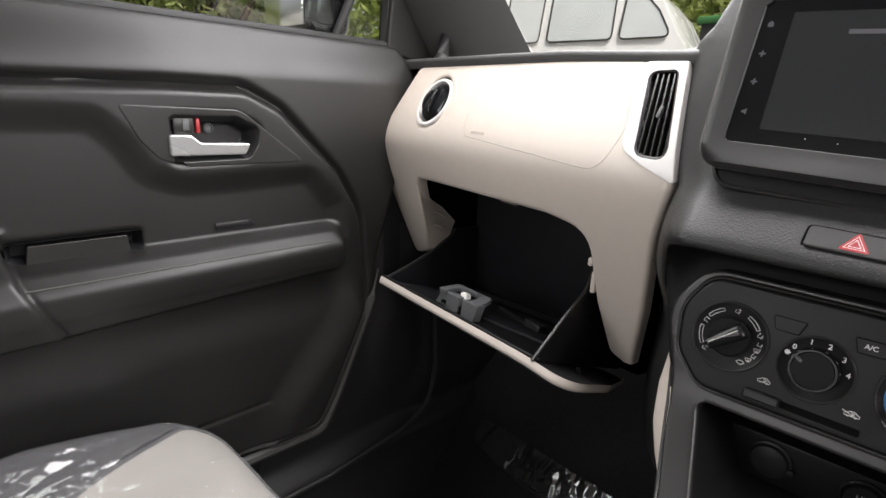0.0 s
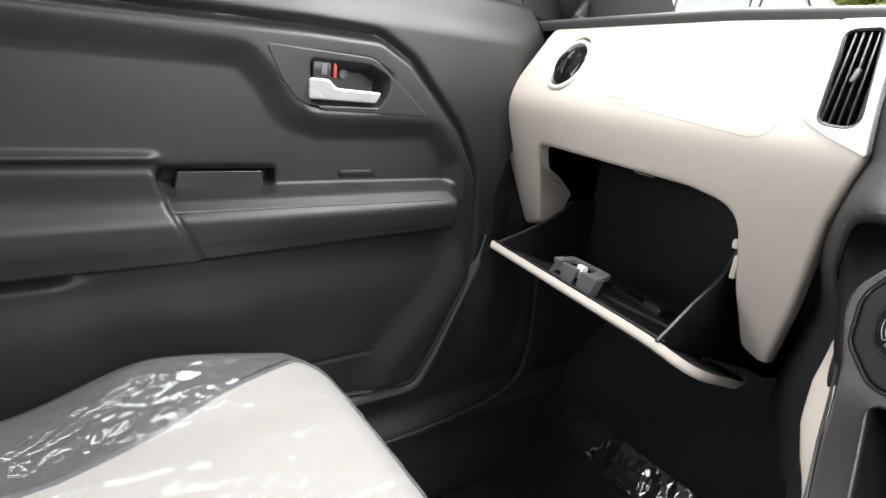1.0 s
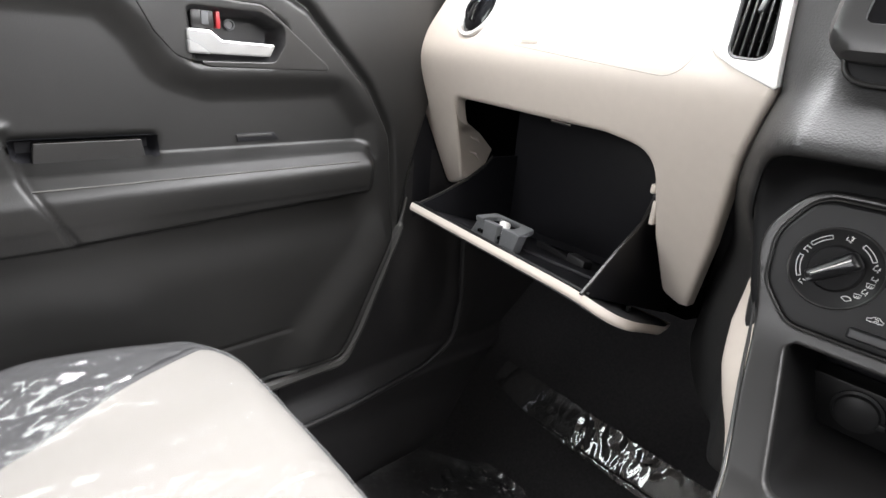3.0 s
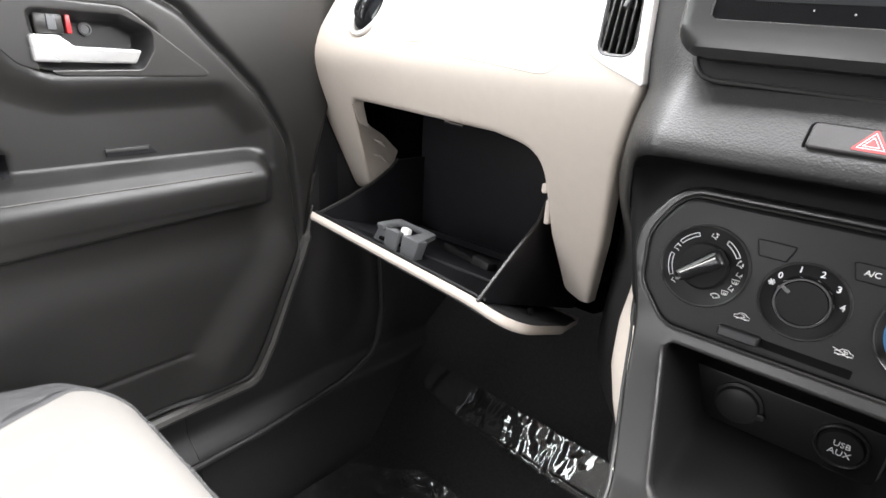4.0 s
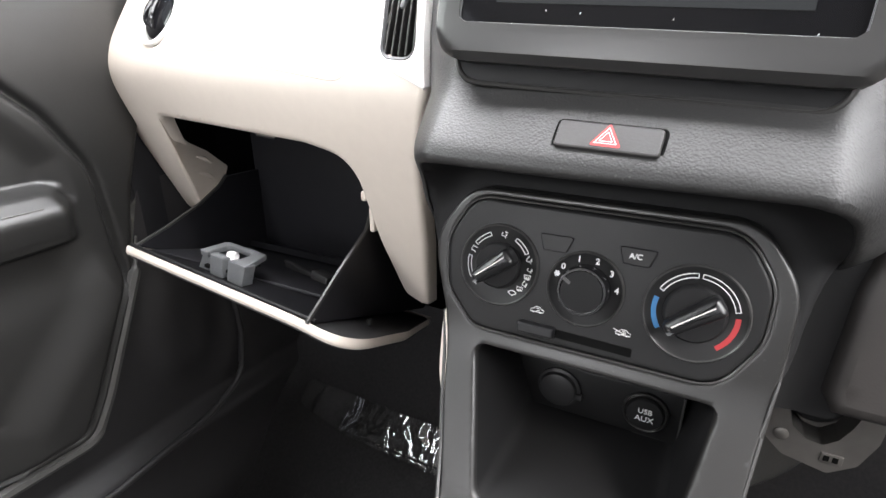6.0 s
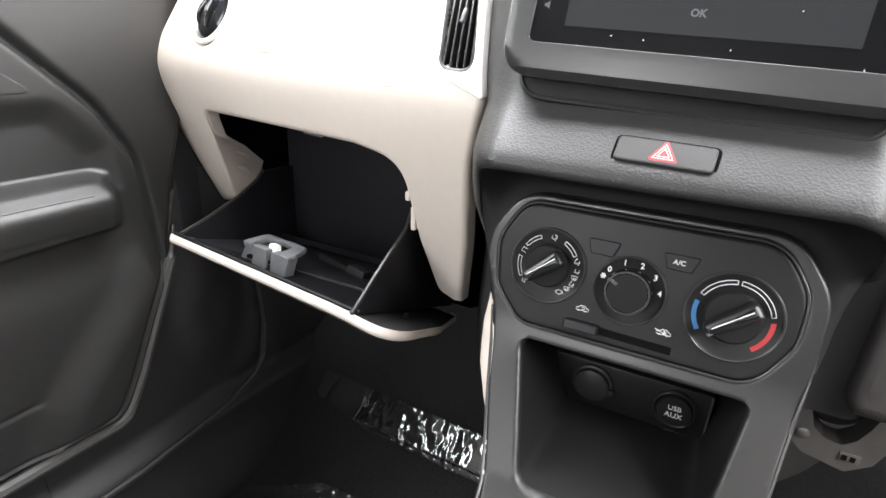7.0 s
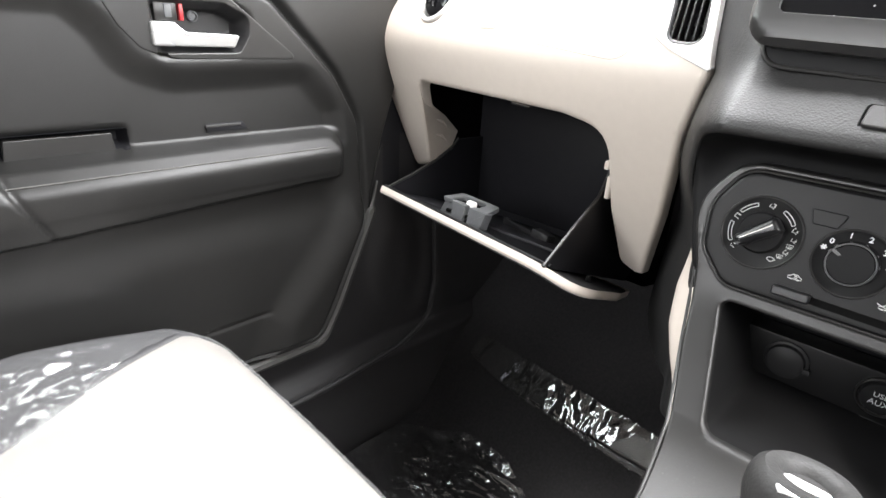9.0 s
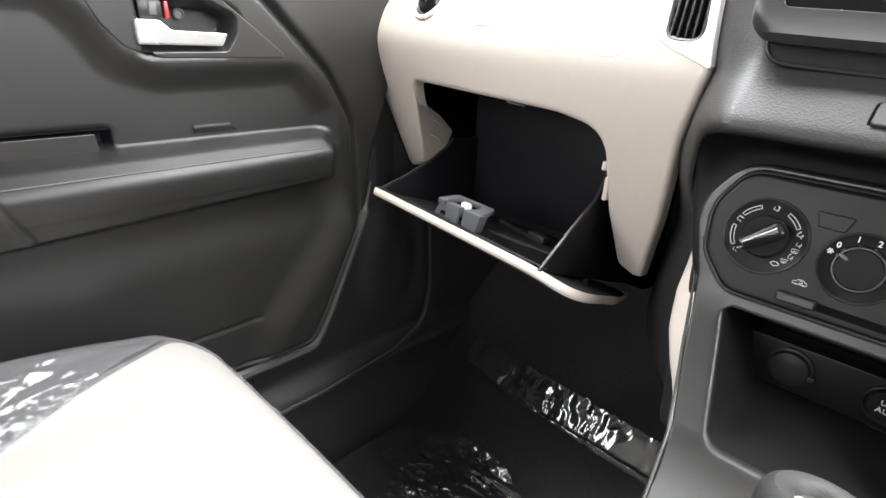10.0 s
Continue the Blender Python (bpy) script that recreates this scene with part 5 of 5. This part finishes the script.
# ---- plastic sheets on the floor ----
def floor_film(pts, seed, height, pitch, fold, still):
    """Crinkled clear sheet: little folds that wander, calmer in patches, with one long fold."""
    us, vs2 = [p[0] for p in pts], [p[1] for p in pts]

    def surf(U, V, S):
        out = []
        for a, b in zip(U.reshape(-1), V.reshape(-1)):
            w = noise.noise_vector((a * 25 + seed, b * 25, seed))
            p, q = a * pitch + 0.8 * w[0], b * pitch * 0.8 + 0.8 * w[1]
            calm = min(1.3, max(0.25, 0.6 + 1.5 * noise.noise((a * 13, b * 13, seed + 9))))
            out.append(calm * noise.noise((p, q, seed)) + 0.5 * noise.noise((a * 24, b * 24, seed + 4)))
        n = np.array(out).reshape(U.shape)
        n = n * (0.20 + 0.80 * step01(still[0], still[1], U))
        return U, V, floor_z(V) + 0.007 + height * n + 0.003 * np.exp(-((V - fold) / 0.0035) ** 2)
    return sheet("film", inside(pts), (min(us), max(us)), (min(vs2), max(vs2)), 0.0016, surf, (0, 0, -0.001), 180)


sheet1 = thing("floor_film", "crinkled clear plastic strip on the footwell carpet", "plastic film", (-0.30, 0.78, 0.10))
part("film", floor_film(fillet([(-0.60, 0.775), (-0.47, 0.756), (-0.15, 0.750), (-0.15, 0.805), (-0.60, 0.812)], 0.01), 1.7, 0.0020, 82, 0.757, still=(-0.60, -0.42)), M_FLOORFILM, sheet1)
sheet2 = thing("floor_film", "loose clear plastic sheet on the floor mat", "plastic film", (-0.45, 0.50, 0.01))
part("film", sheet("film", inside(fillet([(-0.645, 0.26), (-0.10, 0.26), (-0.25, 0.60), (-0.40, 0.672), (-0.50, 0.668), (-0.625, 0.60)], 0.05)), (-0.65, -0.10), (0.26, 0.68), 0.0018,
                   lambda U, V, S: (U, V, floor_z(V) + 0.006 + facets(U, V, *MAT_FOLDS) + 0.002 * np.sin(U * 31 + 3 * V) * np.sin(V * 23)), (0, 0, -0.001), 180), M_MATFILM, sheet2)

# ---- gear lever ----
gear = thing("gear_lever", "black gear lever knob with a silver badge", "gear lever", (0.03, 0.20, 0.44))
GF = Matrix.Translation((0.0190, 0.258, 0.5955)) @ pose(0, 0, 0, -10, 0, 0) @ Matrix.Scale(0.64, 4)
part("shaft", tube([(0.014, 0.262, 0.43), (0.0190, 0.260, 0.578)], 0.008, 10), M_BLACK, gear)
ring = lathe([(0.019, -0.036), (0.028, -0.028), (0.0335, -0.016), (0.0362, -0.004), (0.0360, 0.008), (0.0335, 0.0160), (0.0285, 0.0205), (0.0220, 0.0205), (0.0165, 0.0175), (0.0140, 0.0125), (0, 0.0125)], GF, 56)
knob = part("knob", ring, M_KNOBSKIN, gear, "padded black knob rim")
part("badge", prism(fillet([(-0.0165, -0.0300), (0.0165, -0.0300), (0.0150, -0.0030), (-0.0150, -0.0030)], 0.007), 0.0060, GF @ pose(0, -0.002, 0.0125), 0.0016), M_WHITEPL, knob, "bright silver badge")
part("boot", lathe([(0.050, 0.0), (0.046, 0.012), (0.038, 0.02), (0.030, 0.04), (0.020, 0.07), (0.012, 0.10)], Matrix.Translation((0.014, 0.268, 0.455))), M_BLACK, gear)
part("gate_ring", lathe([(0.046, -0.004), (0.0455, 0.003), (0.0425, 0.0045), (0.0395, 0.002), (0.039, -0.006)], Matrix.Translation((0.018, 0.300, 0.4795)) @ pose(0, 0, 0, 21, 0, 0)), M_ESC, gear)

# ---- driver side ----
drv = thing("driver_lower_panel", "lower driver-side dashboard panel, coloured dark for shade", "dashboard panel", (0.35, 0.52, 0.55))
part("panel", sheet("panel", inside(fillet([(0.130, 0.582), (0.66, 0.578), (0.66, 0.80), (0.16, 0.80), (0.134, 0.66)], [0.008, 0.02, 0.02, 0.02, 0.05])), (0.12, 0.67), (0.57, 0.81), 0.006,
                    lambda U, V, S: (U, 0.474 + 0.1 * (V - 0.57) + edge_roll(S, 0.01), V), (0, 0.03, 0), roll=0.01), M_LOWPANEL, drv)
# Added black sheet that keeps the gap beside the console dark.
part("gap_filler", sheet("gap_filler", inside(fillet([(0.098, 0.572), (0.142, 0.577), (0.150, 0.73), (0.098, 0.73)], 0.006)), (0.09, 0.16), (0.56, 0.74), 0.006,
                        lambda U, V, S: (U, 0.4815 + 0.1 * (V - 0.57) + 0.004 * np.exp(-((U - 0.118) / 0.012) ** 2), V), (0, 0.02, 0)), M_SHADE, drv, "black filler added between the panel and the console")
brk = thing("steering_bracket", "bare cast metal bracket under the dashboard", "bracket", (0.14, 0.53, 0.52))
BR = fillet([(0.109, 0.562), (0.113, 0.540), (0.124, 0.530), (0.151, 0.5245), (0.165, 0.536), (0.172, 0.556), (0.173, 0.574), (0.160, 0.574), (0.157, 0.563), (0.152, 0.552), (0.1445, 0.545),
             (0.134, 0.547), (0.126, 0.554), (0.1225, 0.566), (0.110, 0.570)], 0.004)
part("casting", prism(BR, 0.022, Matrix(((1, 0, 0, 0), (0, 0, 1, 0.500), (0, 1, 0, 0), (0, 0, 0, 1))), 0.004), M_METAL, brk)
part("lug", lathe([(0.0045, 0), (0.0045, 0.002), (0.003, 0.003), (0, 0.003)], frame_at((0.121, 0.501, 0.546), (0, -1, 0)), 16), M_METAL, brk)
part("column_shaft", lathe([(0.020, 0), (0.020, 0.072), (0.017, 0.075), (0, 0.075)], frame_at((0.142, 0.60, 0.563), (0, -1, 0)), 24), M_SHADE, brk)
part("label_plate", box((0.0125, 0.0016, 0.0075), (0.151, 0.4994, 0.537), 0.0006), M_METAL, brk)
for dx in (-0.003, 0.002):
    part("label_bar", box((0.0032, 0.0006, 0.0042), (0.151 + dx, 0.4986, 0.537), 0), M_VOID, brk)


# ---- outside ----
M_GROUND = material("dusty_asphalt", (0.26, 0.25, 0.23), 0.9, vary=0.3, scale=8, bump=0.5)
M_CARWHITE = material("white_car_paint", (0.88, 0.88, 0.88), 0.25, vary=0.02, coat=0.5)
# Near-white base imitates sky reflected in the car windows.
M_CARGLASS = material("sky_pale_car_glass", (0.86, 0.89, 0.88), 0.05, vary=0.05, metal=0.5)
M_BARK = material("tree_bark", (0.14, 0.10, 0.07), 0.9, vary=0.3, scale=20, bump=0.8)
M_GREENCLOTH = material("green_tarpaulin", (0.06, 0.22, 0.07), 0.7, vary=0.15)
GZ = -0.30
GC = GZ + 0.52
tagged(part("ground", sheet("ground", inside([(-160, -160), (160, -160), (160, 160), (-160, 160)]), (-160, 160), (-160, 160), 1.6,
                            lambda U, V, S: (U, V, GZ + 0.52 * step01(2.2, 3.6, V)), (0, 0, -0.2)), M_GROUND), "dusty grey parking ground", "ground", kind="structure")


def parked_car(x_end, y_side):
    """A white hatchback seen from the side, its tail at x_end and its near flank at y_side."""
    car = thing("parked_car", "white parked hatchback with pale, sky-coloured side windows", "car", (x_end - 1.8, y_side + 0.8, GC))
    car.rotation_euler.z = radians(12)
    prof = [(0.0, 0.30), (-0.02, 0.80), (0.02, 1.12), (0.10, 1.22), (0.24, 1.46), (0.40, 1.62), (0.62, 1.76), (1.40, 1.90), (2.20, 1.82), (2.85, 1.10), (3.50, 0.98), (3.66, 0.75), (3.68, 0.30)]
    bm = bmesh.new()
    rings = []
    for k, (dy, sh) in enumerate(((0.0, 0.0), (0.03, 0.05), (1.57, 0.05), (1.60, 0.0))):
        rings.append([bm.verts.new((x_end - px, y_side + dy + (0.16 if k < 2 else -0.16) * max(0, pz - 1.0) / 0.67, GC + pz + sh * 0.3)) for px, pz in prof])
    for a, b in zip(rings, rings[1:]):
        for i in range(len(prof) - 1):
            bm.faces.new((a[i], a[i + 1], b[i + 1], b[i]))
    bm.faces.new(rings[0])
    bm.faces.new(rings[-1][::-1])
    bmesh.ops.recalc_face_normals(bm, faces=bm.faces)
    part("body", bm, M_CARWHITE, car, "glossy white body")
    lean = 0.16 / 0.67

    def pane(pts, name="side_window"):
        out = fillet(pts, 0.05, 5)
        v = [(x_end - px, y_side + lean * max(0, pz - 1.0) - 0.006, GC + pz) for px, pz in out]
        b2 = bmesh.new()
        f = b2.faces.new([b2.verts.new(p) for p in v])
        g = bmesh.ops.extrude_face_region(b2, geom=[f])
        for q in g["geom"]:
            if isinstance(q, bmesh.types.BMVert):
                q.co.y += 0.02
        bmesh.ops.recalc_face_normals(b2, faces=b2.faces)
        w = part(name, b2, M_CARGLASS, car, "side glass coloured pale as reflected sky")
        part("window_seal", tube([(x, y - 0.002, z) for x, y, z in v], 0.008, 6, closed=True), M_RUBBER, w)

    pane([(0.13, 1.185), (0.56, 1.175), (0.54, 1.66), (0.42, 1.56), (0.26, 1.40)])
    pane([(0.62, 1.175), (1.22, 1.165), (1.22, 1.76), (0.64, 1.70)])
    pane([(1.30, 1.165), (1.66, 1.165), (1.66, 1.77), (1.30, 1.77)])
    pane([(1.74, 1.16), (2.45, 1.14), (2.10, 1.68), (1.74, 1.76)])
    for px in (0.62, 2.95):
        w = part("wheel", lathe([(0.10, -0.10), (0.29, -0.10), (0.31, -0.06), (0.31, 0.08), (0.28, 0.10), (0.20, 0.09), (0, 0.08)], frame_at((x_end - px, y_side + 0.06, GC + 0.31), (0, -1, 0)), 32), M_RUBBER, car)
        part("rim", lathe([(0.20, 0.085), (0.19, 0.10), (0.05, 0.095), (0, 0.10)], frame_at((x_end - px, y_side + 0.055, GC + 0.31), (0, -1, 0)), 24), M_SILVER, w)
    part("bumper", box((0.16, 1.58, 0.28), (x_end - 0.05, y_side + 0.8, GC + 0.42), 0.05), M_CARWHITE, car)


parked_car(-1.950, 4.15)

M_LEAF = material("tree_leaf", (0.15, 0.19, 0.055), 0.55, vary=0.45, scale=3.0, second=(0.34, 0.38, 0.14))
nt = M_LEAF.node_tree
thin = nt.nodes.new("ShaderNodeBsdfTranslucent")
thin.inputs[0].default_value = (0.36, 0.44, 0.09, 1)
half = nt.nodes.new("ShaderNodeMixShader")
half.inputs[0].default_value = 0.45
nt.links.new(nt.nodes["Principled BSDF"].outputs[0], half.inputs[1])
nt.links.new(thin.outputs[0], half.inputs[2])
nt.links.new(half.outputs[0], nt.nodes["Material Output"].inputs["Surface"])


def tree(x, y, height, spread, count):
    t = thing("tree", "leafy green tree behind the parking ground", "tree", (x, y, GC if y > 3.6 else GZ), group="trees round the parking ground")
    rnd = random.Random(int(x * 13 + y * 7))
    pts = [(x + rnd.uniform(-0.1, 0.1) * k, y + rnd.uniform(-0.1, 0.1) * k, GZ + height * 0.62 * k / 5) for k in range(6)]
    part("trunk", tube(pts, [0.20 - 0.022 * k for k in range(6)], 10), M_BARK, t)
    for k in range(5):
        a = k * 1.3 + rnd.random()
        top = (x + math.cos(a) * spread * 0.6, y + math.sin(a) * spread * 0.6, GZ + height * rnd.uniform(0.5, 0.85))
        part("limb", tube([pts[2 + k % 3], tuple((p + q) / 2 + 0.1 for p, q in zip(pts[2 + k % 3], top)), top], [0.08, 0.06, 0.02], 7), M_BARK, t)
    verts, faces = [], []
    blobs = [(rnd.uniform(-1, 1) * spread * 0.75, rnd.uniform(-1, 1) * spread * 0.75, height * rnd.uniform(0.12, 0.95), spread * rnd.uniform(0.28, 0.5)) for _ in range(26)]
    for _ in range(count):
        bx, by, bz, br = rnd.choice(blobs)
        d = Vector((rnd.gauss(0, 1), rnd.gauss(0, 1), rnd.gauss(0, 1))).normalized() * br * rnd.uniform(0.55, 1.05)
        c = Vector((x + bx, y + by, GZ + max(0.1, bz))) + d
        n = (d.normalized() + Vector((rnd.gauss(0, 0.5), rnd.gauss(0, 0.5), rnd.gauss(0, 0.5)))).normalized()
        u = n.orthogonal().normalized()
        u.rotate(Matrix.Rotation(rnd.uniform(0, 6.28), 3, n))
        w = n.cross(u)
        s = rnd.uniform(0.06, 0.13)
        k = len(verts)
        verts += [c - u * s, c + w * s * 0.45 + n * 0.02, c + u * s, c - w * s * 0.45 + n * 0.02]
        faces.append((k, k + 1, k + 2, k + 3))
    me = bpy.data.meshes.new("crown")
    me.from_pydata(verts, [], faces)
    part("crown", me, M_LEAF, t, "many small green leaves")


for x, y, h, s, n in ((-11, 4.5, 6.5, 2.8, 9000), (-12, 8.5, 7.0, 3.0, 9000), (-9.5, 1.2, 6.0, 2.6, 9000), (-4.6, 13, 7.0, 3.2, 9000), (-1.2, 14, 6.5, 3.0, 9000), (-8.4, 13, 7.5, 3.2, 9000), (3.0, 14, 6.5, 3.0, 5000)):
    tree(x, y, h, s, n)
# clipped hedge that closes the ground behind the trees
rnd = random.Random(5)
verts, faces = [], []
for k in range(42000):
    a = rnd.uniform(math.radians(-5), math.radians(112))
    d = 12.5 + rnd.gauss(0, 0.5)
    c = Vector((-d * math.sin(a), d * math.cos(a), 0.2 + rnd.random() * (3.6 + 0.8 * math.sin(a * 9))))
    n = Vector((rnd.gauss(0, 1), rnd.gauss(0, 1), rnd.gauss(0.4, 1))).normalized()
    u = n.orthogonal().normalized()
    u.rotate(Matrix.Rotation(rnd.uniform(0, 6.28), 3, n))
    w, s, q = n.cross(u), rnd.uniform(0.07, 0.15), len(verts)
    verts += [c - u * s, c + w * s * 0.5, c + u * s, c - w * s * 0.5]
    faces.append((q, q + 1, q + 2, q + 3))
me = bpy.data.meshes.new("hedge")
me.from_pydata(verts, [], faces)
tagged(part("hedge", me, M_LEAF), "tall green hedge behind the parking ground", "hedge", kind="stuff")

stall = thing("market_stall", "low stall with a green tarpaulin roof", "stall", (-1.6, 8.6, GC))
part("roof_sheet", box((3.0, 1.5, 0.10), (-1.6, 8.6, 2.02), 0.03), M_GREENCLOTH, stall, "green tarpaulin roof")
part("skirt", box((2.9, 1.4, 0.60), (-1.6, 8.6, 1.70), 0.02), M_SEATDARK, stall)
for dx in (-1.4, 1.4):
    for dy in (-0.65, 0.65):
        part("post", tube([(-1.6 + dx, 8.6 + dy, GC), (-1.6 + dx, 8.6 + dy, 1.6)], 0.03, 8), M_METAL, stall)
